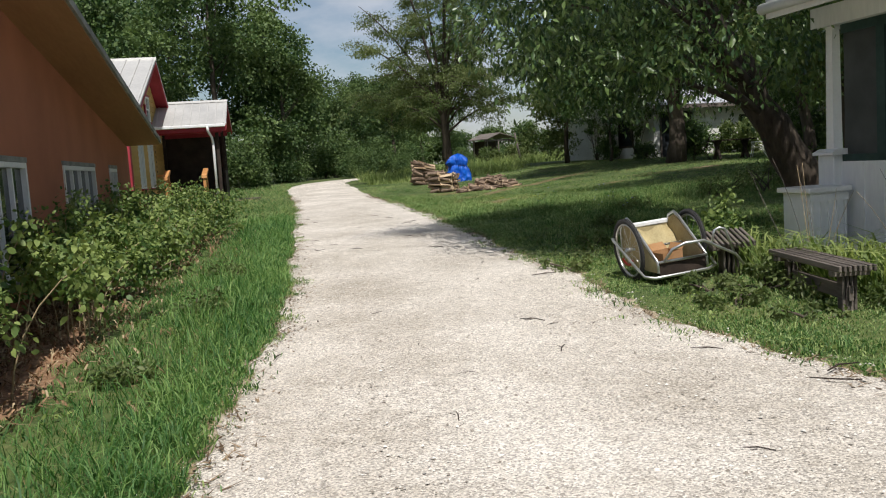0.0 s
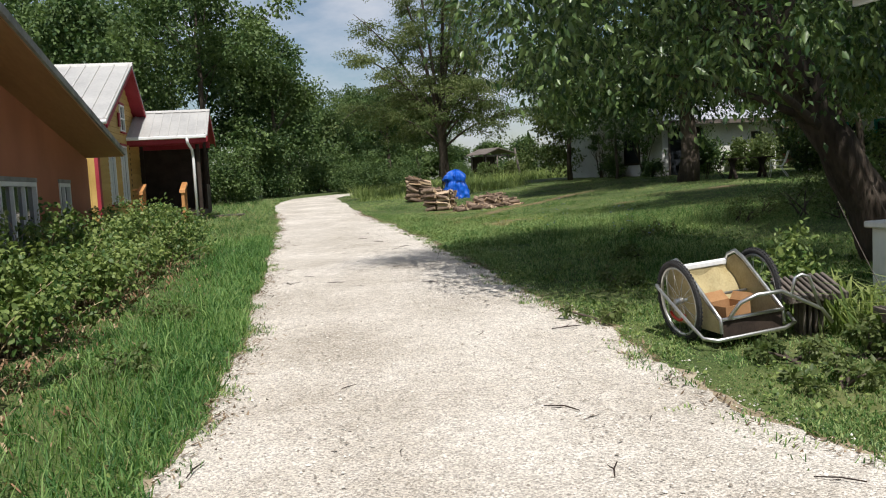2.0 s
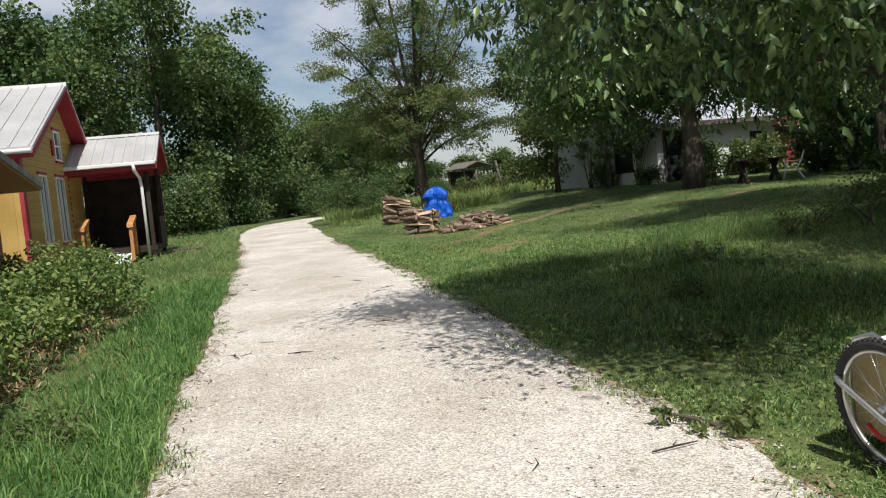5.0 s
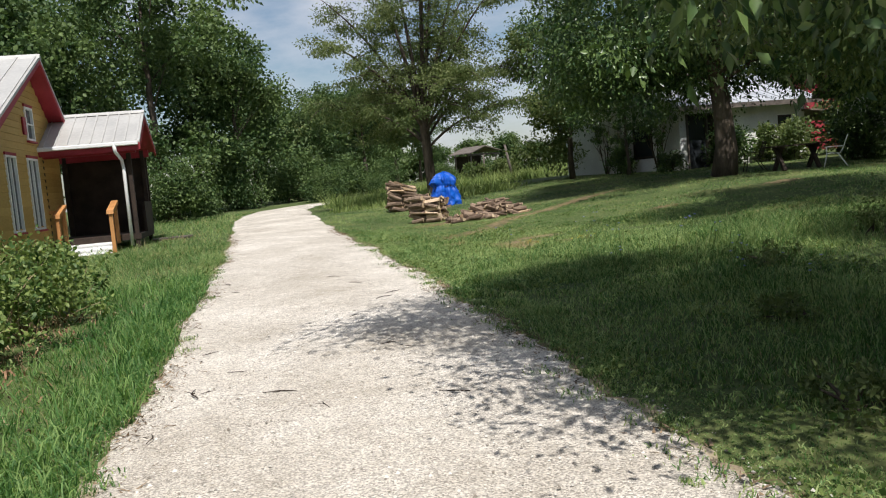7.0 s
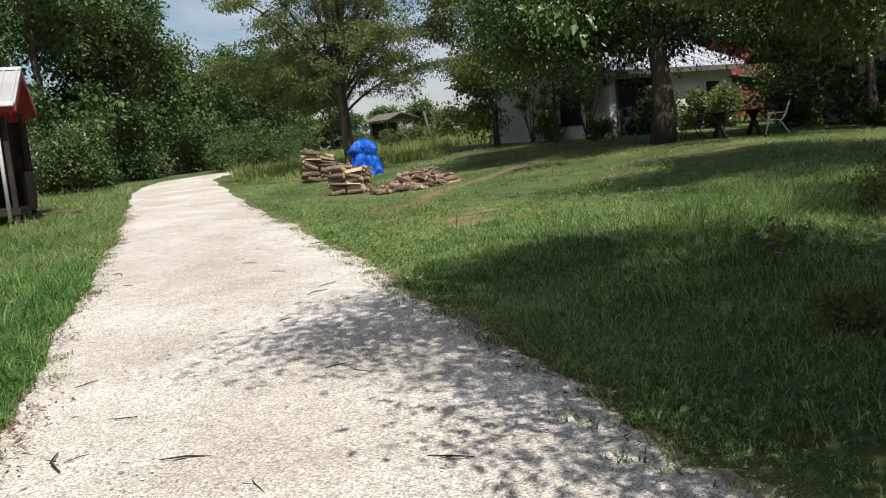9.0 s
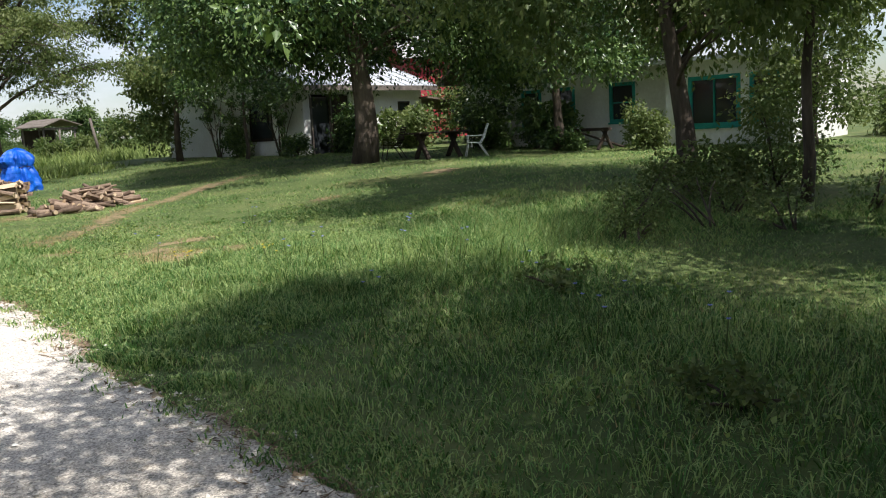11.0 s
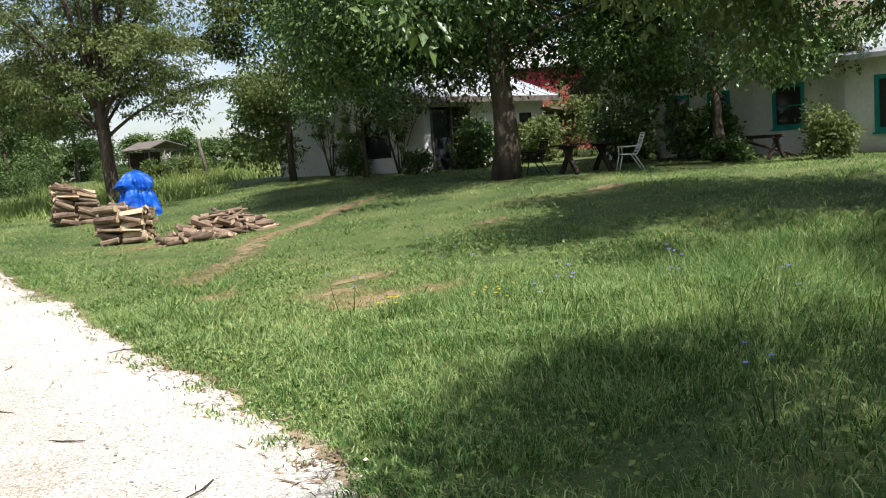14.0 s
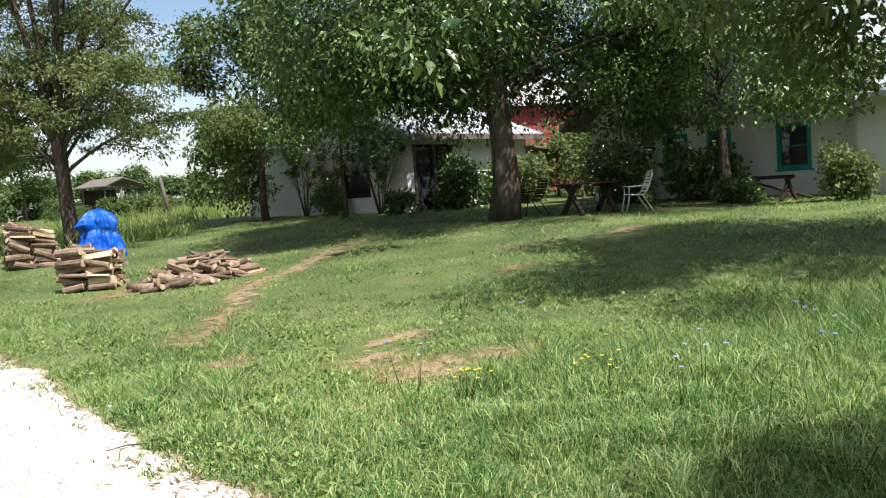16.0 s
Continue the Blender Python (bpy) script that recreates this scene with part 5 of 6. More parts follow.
def bike_trailer():
    root = thing("bicycle_trailer", pose(5.30, 8.22, 0.28, 1, -4, -4) @ Matrix.Diagonal((0.88, 1.0, 1.05, 1)), "parked bicycle trailer with canvas tub and silver frame", "trailer")
    bicycle_wheel(root, -0.43, -3, True)
    bicycle_wheel(root, 0.43, 3, False)
    part("axle", tube([(-0.43, 0, 0.335), (0.43, 0, 0.335)], 0.012), M_ALU, root)
    def side(x):
        poly = [(-0.46, 0.13), (0.30, 0.13), (0.30, 0.48), (0.25, 0.58), (0.14, 0.62), (0.03, 0.57), (-0.36, 0.29), (-0.46, 0.22)]
        return prism(poly, "x", x - 0.012, x + 0.012)
    for x in (-0.33, 0.33):
        part("side_panel", side(x), M_CANVAS, root, "tan canvas side panel")
        rail = [(x, -0.47, 0.13), (x, -0.47, 0.24), (x, -0.37, 0.31), (x, 0.03, 0.60), (x, 0.14, 0.65), (x, 0.26, 0.61), (x, 0.32, 0.50), (x, 0.32, 0.13)]
        part("side_rail", tube(rail, 0.017, 8), M_ALU, root, "silver tube rail")
    part("back_panel", box(-0.315, 0.315, 0.28, 0.30, 0.13, 0.52), M_CANVAS, root)
    part("back_rail", box(-0.34, 0.34, 0.27, 0.33, 0.52, 0.57, 0.01), M_PORCHWHITE, root, "pale wooden back rail")
    part("floor_panel", box(-0.315, 0.315, -0.45, 0.278, 0.12, 0.14), M_DARKWOOD_SHADE, root)
    part("front_panel", box(-0.315, 0.315, -0.47, -0.452, 0.10, 0.22), M_DARKWOOD_SHADE, root, "dark front board")
    cloth = bmesh.new()
    bmesh.ops.create_grid(cloth, x_segments=14, y_segments=14, size=0.5, matrix=pose(0, 0, 0))
    for v in cloth.verts:
        u, w = v.co.x + 0.5, v.co.y + 0.5
        v.co = Vector((-0.31 + 0.62 * u, 0.02 + 0.24 * w + 0.02 * math.sin(9 * u + 5 * w), 0.28 + 0.24 * w ** 1.4 - 0.07 * math.sin(math.pi * u) * (1 - w * 0.5) + 0.02 * math.sin(13 * u - 8 * w)))
    for f in cloth.faces:
        f.smooth = True
    part("sling_seat", cloth, M_CANVAS, root, "sagging tan canvas sling")
    bar = [(-0.46, 0.27, 0.43), (-0.49, 0.27, 0.44), (-0.50, 0.22, 0.42), (-0.50, -0.30, 0.17), (-0.50, -0.44, 0.11), (-0.40, -0.50, 0.09), (0.30, -0.52, 0.10), (0.44, -0.48, 0.12), (0.47, -0.36, 0.17)]
    part("bumper_bar", tube(bar, 0.016, 8), M_ALU, root, "silver tubular bumper")
    part("front_bar", tube([(-0.33, -0.48, 0.24), (0.33, -0.48, 0.24)], 0.014), M_ALU, root)
    part("tow_arm", tube([(-0.26, -0.49, 0.24), (-0.17, -0.54, 0.36), (-0.02, -0.58, 0.41), (0.22, -0.60, 0.41), (0.62, -0.62, 0.22), (0.72, -0.62, 0.10)], 0.016, 8), M_ALU, root, "silver tow arm")
    part("hitch", tube([(0.32, -0.60, 0.37), (0.38, -0.59, 0.49), (0.44, -0.60, 0.51), (0.51, -0.61, 0.49), (0.60, -0.62, 0.24)], 0.015, 8), M_ALU, root)
    carton = thing("cardboard_box", root.matrix_world @ pose(-0.05, -0.2, 0.142, 0, 0, 12) @ Matrix.Scale(0.78, 4), "open brown cardboard box lying in the trailer", "box")
    for a, b, c, d in ((-0.2, 0.2, -0.15, -0.143), (-0.2, 0.2, 0.143, 0.15), (-0.2, -0.193, -0.143, 0.143), (0.193, 0.2, -0.143, 0.143)):
        part("side", box(a, b, c, d, 0.004, 0.2), M_CARD, carton)
    part("bottom", box(-0.193, 0.193, -0.143, 0.143, 0.0, 0.006), M_CARD, carton)
    part("flap", box(-0.19, 0.19, 0, 0.13, 0, 0.005, m=pose(0, 0.15, 0.2, 40)), M_CARD, carton)
    part("flap", box(-0.1, 0.0, -0.14, 0.14, 0, 0.005, m=pose(0.2, 0, 0.2, 0, 130)), M_CARD, carton)


bike_trailer()


# ---- slatted benches ----
def slat_bench(name, x, y, rz, length, width, height, slats, label, stretcher=True):
    root = thing(name, pose(x, y, gz(x, y) - 0.02, 0 if stretcher else 12, 0 if stretcher else -4, rz), label, "bench")
    w = width / (slats * 1.7)
    me = None
    for k in range(slats):
        px = -width / 2 + (k + 0.5) * width / slats
        if me is None:
            o = part("slat", box(-w / 2, w / 2, -length / 2, length / 2, height - 0.055, height, 0.006), M_GREYWOOD, root)
            me = o.data
            o.location.x = px
        else:
            o = part_me("slat", me, root)
            o.location = (px, 0, 0.003 * math.sin(k * 2.3))
    for s in (-1, 1):
        part("crossbar", box(-width / 2 + 0.01, width / 2 - 0.01, s * (length / 2 - 0.16) - 0.04, s * (length / 2 - 0.16) + 0.04, height - 0.105, height - 0.056, 0.004), M_GREYWOOD, root)
        for k in range(4):
            px = (-0.15 + 0.1 * k) * width
            part("leg", box(px - 0.013, px + 0.013, s * (length / 2 - 0.2) - 0.05, s * (length / 2 - 0.2) + 0.05, 0.0, height - 0.106, 0.005), M_GREYWOOD, root)
    if stretcher:
        part("stretcher", box(-0.02, 0.02, -length / 2 + 0.12, length / 2 - 0.12, 0.1, 0.23, 0.004), M_GREYWOOD, root)
    return root


slat_bench("bench", 5.7, 6.28, -18, 1.5, 0.34, 0.42, 8, "weathered grey slatted wooden bench in the weeds")
slat_bench("slatted_table", 5.95, 7.9, -22, 0.52, 0.48, 0.46, 9, "small weathered slatted wooden table beside the trailer", False)


# ---- firewood and tarpaulin ----
def split_log(rng, length, r):
    """A billet: a round log or a wedge split from one."""
    bm = bmesh.new()
    if rng.random() < 0.4:
        sec = [(math.cos(a) * r * rng.uniform(0.9, 1.08), math.sin(a) * r * rng.uniform(0.9, 1.08)) for a in [2 * math.pi * k / 8 for k in range(8)]]
        split = ()
    else:
        span = rng.uniform(1.7, 3.2)
        sec = [(0, -0.35 * r)] + [(math.cos(a) * r * 1.15, math.sin(a) * r * 1.1 - 0.35 * r) for a in [math.pi / 2 - span / 2 + span * k / 4 for k in range(5)]]
        split = (0, len(sec) - 1)
    n = len(sec)
    rings = []
    for f in (0, 0.5, 1):
        rings.append([bm.verts.new(((f - 0.5) * length + rng.normal() * 0.008, u * rng.uniform(0.92, 1.08), v * rng.uniform(0.92, 1.08))) for u, v in sec])
    for a, b in zip(rings, rings[1:]):
        for k in range(n):
            bm.faces.new((a[k], a[(k + 1) % n], b[(k + 1) % n], b[k]))
    bm.faces.new(rings[0][::-1])
    bm.faces.new(rings[-1])
    bmesh.ops.recalc_face_normals(bm, faces=bm.faces[:])
    for q, f in enumerate(bm.faces):
        if len(f.verts) == n or q % n in split:
            f.material_index = 1
    me = bpy.data.meshes.new("billet")
    bm.to_mesh(me)
    bm.free()
    me.materials.append(M_LOGBARK)
    me.materials.append(M_LOGCUT)
    return me


_lr = np.random.default_rng(77)
BILLETS = [split_log(_lr, _lr.uniform(0.38, 0.52), _lr.uniform(0.055, 0.095)) for _ in range(12)]


def wood_stack(x, y, rz, cols, rows, deep, label, step=0.115, slump=0.02, tilt=0):
    rng = np.random.default_rng(int(x * 100))
    root = thing("firewood_stack", pose(x, y, gz(x, y) - 0.02, 0, 0, rz), label, "firewood")
    for c in range(cols):
        for r in range(rows - (c % 2)):
            for d in range(deep):
                px = (c - (cols - 1) / 2) * 0.48 + rng.normal() * 0.06
                py = (d - (deep - 1) / 2) * 0.15 + rng.normal() * 0.012 + (0.07 if r % 2 else 0)
                turn = rng.choice([0, 180]) + rng.normal() * 5
                part_me("billet", BILLETS[rng.integers(12)], root, m=pose(px, py, 0.07 + r * step * 0.98 + slump * rng.random(), rng.uniform(0, 360), (tilt if turn < 90 else -tilt) + rng.normal() * 8, turn))
    return root


wood_stack(10.75, 31.7, -46, 2, 7, 6, "neat stack of split firewood on the lawn")
wood_stack(11.6, 36.9, -12, 2, 9, 6, "long stack of split firewood beside a tree", tilt=13)


def log_heap(x, y, w, d, h, n, label, thin):
    rng = np.random.default_rng(int(x * 77))
    root = thing("log_heap", pose(x, y, gz(x, y) - 0.02, 0, 0, -40), label, "firewood")
    for k in range(n):
        a, q = rng.uniform(0, 6.283), rng.random() ** 0.7
        px, py = math.cos(a) * q * w / 2, math.sin(a) * q * d / 2
        z = 0.05 + h * (1 - q ** 1.5) * rng.random()
        L, r = rng.uniform(0.35, 0.7), rng.uniform(0.022, 0.05) if thin else rng.uniform(0.05, 0.09)
        m = pose(px, py, z, rng.uniform(0, 360), rng.normal() * 12, rng.normal() * 40 + rng.choice([0, 180]))
        if k % 3:
            p2 = tube([(-L / 2, 0, 0), (0, rng.normal() * 0.02, rng.normal() * 0.02), (L / 2, 0, 0)], [r, r * 0.95, r * 0.85], 7)
            me = bpy.data.meshes.new("log")
            for f in p2.faces:
                if len(f.verts) == 7:
                    f.material_index = 1
            p2.to_mesh(me)
            p2.free()
            me.materials.append(M_LOGBARK)
            me.materials.append(M_LOGCUT)
            part_me("log", me, root, m=m)
        else:
            part_me("billet", BILLETS[rng.integers(12)], root, m=m)
    return root


log_heap(12.2, 30.0, 1.8, 1.3, 0.5, 120, "heap of crooked bark-covered branches and logs", True)
log_heap(11.3, 29.7, 1.9, 0.6, 0.16, 22, "scattered split logs lying in front of the stack", False)


def tarp_bundle():
    root = thing("tarpaulin_bundle", pose(13.15, 36.6, gz(13.15, 36.6) - 0.02, 0, 0, 10), "bright blue tarpaulin wrapped and tied round a machine", "tarpaulin")
    bm = bmesh.new()
    n, rows = 72, 30
    prof_z = [0, 0.3, 0.55, 0.66, 0.70, 0.74, 0.82, 0.95, 1.04, 1.12, 1.18, 1.2]
    prof_r = [0.58, 0.53, 0.46, 0.41, 0.375, 0.38, 0.42, 0.42, 0.37, 0.28, 0.15, 0.0]
    rings = []
    for j in range(rows + 1):
        z = 1.2 * j / rows
        r, row = float(np.interp(z, prof_z, prof_r)), []
        for i in range(n):
            a = 2 * math.pi * i / n
            pleat = 0.09 * math.sin(11 * a + 0.5 * math.sin(z * 4)) + (0.03 + 0.06 * max(0, z - 0.6)) * math.sin(17 * a - z) + 0.04 * math.sin(5 * a + 3 * z)
            crease = 0.16 * noise.noise(Vector((math.cos(a) * 2.6, math.sin(a) * 2.6, z * 4))) + 0.05 * noise.noise(Vector((math.cos(a) * 6, math.sin(a) * 6, z * 9)))
            k = r * (1 + pleat + crease) * (1 + 0.4 * max(0, math.cos(a - 2.9)) ** 4 * max(0, 1 - abs(z - 0.84) / 0.16))
            row.append(bm.verts.new((math.cos(a) * k, math.sin(a) * k * 0.9, z + 0.06 * math.sin(2 * a + 1) * (z / 1.2) + 0.03 * math.sin(9 * a) * max(0, z - 0.8))))
        rings.append(row)
    for a, b in zip(rings, rings[1:]):
        for i in range(n):
            bm.faces.new((a[i], a[(i + 1) % n], b[(i + 1) % n], b[i]))
    part("tarpaulin", bm, M_TARP, root)
    cord = [(0.395 * math.cos(a), 0.355 * math.sin(a), 0.70 + 0.02 * math.sin(3 * a)) for a in [2 * math.pi * k / 30 for k in range(31)]]
    part("cord", tube(cord, 0.012, 5), M_DARKWOOD_SHADE, root, "dark tie cord round the waist")


tarp_bundle()


# ---- picnic table and chairs ----
def picnic_table():
    root = thing("picnic_table", pose(20.9, 27.4, gz(20.9, 27.4) - 0.01, 0, 0, -12), "dark weathered picnic table under the tree", "table")
    for k in range(5):
        part("plank", box(-0.85, 0.85, -0.36 + 0.146 * k, -0.22 + 0.146 * k, 0.70, 0.745, 0.005), M_DARKWOOD_SHADE, root)
    for s in (-1, 1):
        for t in (-1, 1):
            leg = box(-0.05, 0.05, -0.05, 0.05, 0, 0.86, 0.006, m=pose(s * 0.55 + 0.05 * t, t * 0.38, 0, 0, 0, 0) @ pose(0, 0, 0, t * 34))
            part("leg", leg, M_DARKWOOD_SHADE, root)
        part("crossbar", box(s * 0.55 - 0.02, s * 0.55 + 0.02, -0.34, 0.34, 0.64, 0.70, 0.004), M_DARKWOOD_SHADE, root)


picnic_table()


def lawn_chair(x, y, rz, mat, label):
    root = thing("lawn_chair", pose(x, y, gz(x, y), 0, 0, rz), label, "chair")
    # faces -y; tube frame with straps
    for s in (-0.27, 0.27):
        part("side_frame", tube([(s, -0.28, 0), (s, -0.20, 0.34), (s, -0.22, 0.40), (s, 0.15, 0.38), (s, 0.24, 0.52), (s, 0.36, 0.86), (s * 0.8, 0.37, 0.89)], 0.014, 7), mat, root)
        part("rear_leg", tube([(s, 0.1, 0.38), (s, 0.34, 0)], 0.014, 7), mat, root)
        part("armrest", box(s - 0.03, s + 0.03, -0.24, 0.28, 0.57, 0.595, 0.008), mat, root)
        part("arm_post", tube([(s, -0.2, 0.38), (s, -0.2, 0.57)], 0.012, 6), mat, root)
    part("top_rail", tube([(-0.22, 0.37, 0.89), (0.22, 0.37, 0.89)], 0.014, 7), mat, root)
    for k in range(6):
        f = k / 5
        part("back_strap", box(-0.27, 0.27, -0.006, 0.006, -0.028, 0.028, 0.003, m=pose(0, 0.20 + 0.15 * f, 0.46 + 0.37 * f, -20)), mat, root)
    for k in range(5):
        part("seat_strap", box(-0.27, 0.27, -0.2 + 0.08 * k, -0.14 + 0.08 * k, 0.385, 0.395, 0.003), mat, root)
    return root


lawn_chair(21.4, 26.45, -136, M_WHITEVINYL, "white strapped metal lawn chair beside the picnic table")
lawn_chair(20.6, 28.9, -120, M_DARKWOOD_SHADE, "dark metal garden chair behind the picnic table")


# ---- far shelter, fence post, planks, tub ----
def far_shelter():
    root = thing("shelter", pose(24.4, 58.8, gz(24.4, 58.8), 0, 0, 20) @ Matrix.Diagonal((0.74, 0.6, 0.85, 1)), "low open-sided shelter with sagging dark roof", "shed")
    for px in (-1.5, 0, 1.5):
        for py in (0, 2.5):
            part("post", tube([(px, py, 0), (px, py, 2.0)], 0.08, 6), M_GREYWOOD, root)
    part("roof", prism([(-1.9, 2.0), (-0.1, 2.5), (1.9, 2.1), (1.9, 2.16), (-0.1, 2.58), (-1.9, 2.06)], "y", -0.5, 3.0), M_GREYWOOD, root, "grey sagging roof")
    part("beam", box(-1.8, 1.8, -0.06, 0.06, 1.85, 2.0), M_GREYWOOD, root)
    # Dark sheet added for the shade beneath the shelter roof.
    part("dark_back", box(-1.6, 1.6, 2.5, 2.56, 0.3, 1.9), M_DARKWOOD_SHADE, root)
    pst = thing("fence_post", pose(21.8, 49.0, gz(21.8, 49.0) - 0.1), "leaning grey wooden fence post in tall grass", "post")
    part("post", tube([(0, 0, 0), (-0.35, 0, 2.0)], [0.08, 0.06], 7), M_GREYWOOD, pst)


far_shelter()


def bare_shrub(x, y, seed):
    """Thin dark crooked branches with few leaves, against the wall."""
    rng = np.random.default_rng(seed)
    root = thing("bare_shrub", pose(x, y, gz(x, y) - 0.03), "bare crooked shrub against the whitewashed wall", "shrub")
    cs, rs = [], []
    for k in range(8):
        s = (k - 3.5) / 3.5
        hh = rng.uniform(1.2, 2.5)
        mid = (rng.normal() * 0.1 - 0.1, s * 0.45, hh * 0.55)
        tip = (rng.normal() * 0.12, s * rng.uniform(0.5, 1.2), hh)
        part("branch", tube(bezier((0, s * 0.1, 0), mid, tip, 6), [0.026, 0.023, 0.02, 0.016, 0.012, 0.009, 0.005], 5), M_BARK, root)
        end = (mid[0], mid[1] + rng.uniform(-0.6, 0.6), hh * rng.uniform(0.7, 1.0))
        part("branch", tube(bezier((mid[0] * 0.8, mid[1] * 0.8, mid[2] * 0.9), (mid[0], end[1], mid[2] * 1.05), end, 5), [0.014, 0.012, 0.01, 0.008, 0.006, 0.003], 4), M_BARK, root)
        cs += [tip, end]
        rs += [(0.18, 0.22, 0.2)] * 2
    part_me("foliage", leaf_cloud("foliage", cs, rs, [16] * len(cs), 0.09, M_LEAF, rng, 0.2, 0.3), root)


bare_shrub(22.35, 36.4, 401)
bare_shrub(22.35, 38.9, 402)
bare_shrub(22.3, 40.3, 403)


def plank(x, y, rz, L, mat, label):
    root = thing("plank", pose(x, y, gz(x, y), 0, 0, rz), label, "plank")
    part("board", box(-L / 2, L / 2, -0.12, 0.12, 0.05, 0.10, 0.008), mat, root)
    for s in (-0.35, 0.35):
        part("block", box(s * L - 0.08, s * L + 0.08, -0.1, 0.1, -0.02, 0.05, 0.01), M_GREYWOOD, root)


plank(-0.3, 30.6, 80, 1.5, M_GREYWOOD, "weathered grey board lying beside the yellow cottage")
plank(3.4, 34.6, 5, 1.2, M_GREYWOOD, "pale board lying on the earth beside the porch")


def low_bench():
    x, y = 21.6, 15.6
    root = thing("low_bench", pose(x, y, gz(x, y), 0, 0, 20), "low rusty bench with pale board on the lawn", "bench")
    part("seat", box(-0.7, 0.7, -0.2, 0.2, 0.34, 0.4, 0.01), M_GREYWOOD, root)
    for s in (-0.5, 0.5):
        part("leg", box(s - 0.12, s + 0.12, -0.16, 0.16, 0, 0.34, 0.01), M_RUST, root, "rust-brown block leg")


low_bench()


# ---- mulch bed, bare earth ----
def earth_patch(name, x, y, rx, ry, rz, mat, label, lift=0.012):
    bm = bmesh.new()
    c = math.cos(radians(rz))
    s = math.sin(radians(rz))
    rings = []
    for q in (0.02, 0.35, 0.7, 1.0):
        row = []
        for i in range(40):
            a = 2 * math.pi * i / 40
            k = q * (1 + 0.14 * math.sin(3 * a + x) + 0.1 * math.sin(7 * a + y) + 0.06 * math.sin(13 * a))
            u, v = math.cos(a) * rx * k, math.sin(a) * ry * k
            px, py = x + u * c - v * s, y + u * s + v * c
            row.append(bm.verts.new((px, py, gz(px, py) + (lift if q < 1 else -0.01))))
        rings.append(row)
    for a, b in zip(rings, rings[1:]):
        for i in range(40):
            bm.faces.new((a[i], a[(i + 1) % 40], b[(i + 1) % 40], b[i]))
    bm.faces.new(rings[0])
    bmesh.ops.recalc_face_normals(bm, faces=bm.faces[:])
    me = bpy.data.meshes.new(name)
    bm.to_mesh(me)
    bm.free()
    me.materials.append(mat)
    tagged(new(name, me), label, "ground", kind="structure")


earth_patch("mulch_bed", -2.0, 11.4, 1.9, 9.5, -8, M_MULCH, "brown mulch under the brambles")


def sheet_z(x, y):
    """The height of the ground sheet itself between its 0.4 m grid points."""
    u, v = (x + 8) / 0.4, (y + 4) / 0.4
    i, j = np.floor(u), np.floor(v)
    a, b, x0, y0 = u - i, v - j, i * 0.4 - 8, j * 0.4 - 4
    low = ground_z(x0, y0) * (1 - a) + ground_z(x0 + 0.4, y0) * a
    return low * (1 - b) + (ground_z(x0, y0 + 0.4) * (1 - a) + ground_z(x0 + 0.4, y0 + 0.4) * a) * b


def bare_ground():
    """Worn earth in ragged, crumbling patches between the grass."""
    step = 0.028
    cells = []
    for a, b, rx, ry in BARE:
        gx, gy = np.meshgrid(np.arange(a - 1.3 * rx, a + 1.3 * rx, step), np.arange(b - 1.3 * ry, b + 1.3 * ry, step))
        cells.append(np.round(np.stack([gx.ravel(), gy.ravel()], 1) / step).astype(int))
    c = np.unique(np.concatenate(cells), axis=0)
    x, y = c[:, 0] * step, c[:, 1] * step
    rough = 0.5 * np.sin(x * 9 + 2 * np.sin(y * 7)) * np.sin(y * 11 + 2 * np.sin(x * 6)) + 0.25 * np.sin(x * 17 + 3 * np.sin(y * 8)) * np.sin(y * 13 + 2 * np.sin(x * 9))
    k = bare(x, y) + 1.1 * rough + 0.7 * (np.random.default_rng(77).random(len(x)) - 0.5) > 0.62
    x, y = x[k], y[k]
    V = []
    for dx, dy in ((-1, -1), (1, -1), (1, 1), (-1, 1)):
        px, py = x + dx * step * 0.5, y + dy * step * 0.5
        V.append(np.stack([px, py, sheet_z(px, py) + 0.007], 1))
    me = quick_mesh("bare_ground", np.stack(V, 1).reshape(-1, 3), 4, np.arange(4 * len(x)), M_BARE)
    tagged(new("bare_ground", me), "dry bare tan earth worn through the lawn", "ground", kind="structure")


bare_ground()


def edge_litter():
    """Brown leaf bits and dirt along both edges of the lane."""
    rng = np.random.default_rng(79)
    for fn, sg, nm in ((road_left, 1, "edge_litter"), (road_right, -1, "edge_litter")):
        n = 5200
        y = rng.uniform(1.5, 34, n)
        k = rng.random(n) < 0.35 + 0.65 * np.clip(np.sin(y * 1.9 + 2 * np.sin(y * 0.7)), 0, 1)
        y = y[k]
        x = fn(y) + sg * (np.abs(rng.normal(size=len(y))) * 0.16 - 0.07)
        blades(nm, x, y, rng.uniform(0.02, 0.06, len(y)), rng.uniform(0.008, 0.028, len(y)), M_LITTER, rng, 2.2, "brown leaf and twig bits along the lane's edge", z=ground_z(x, y) + 0.022, simple=True)


edge_litter()


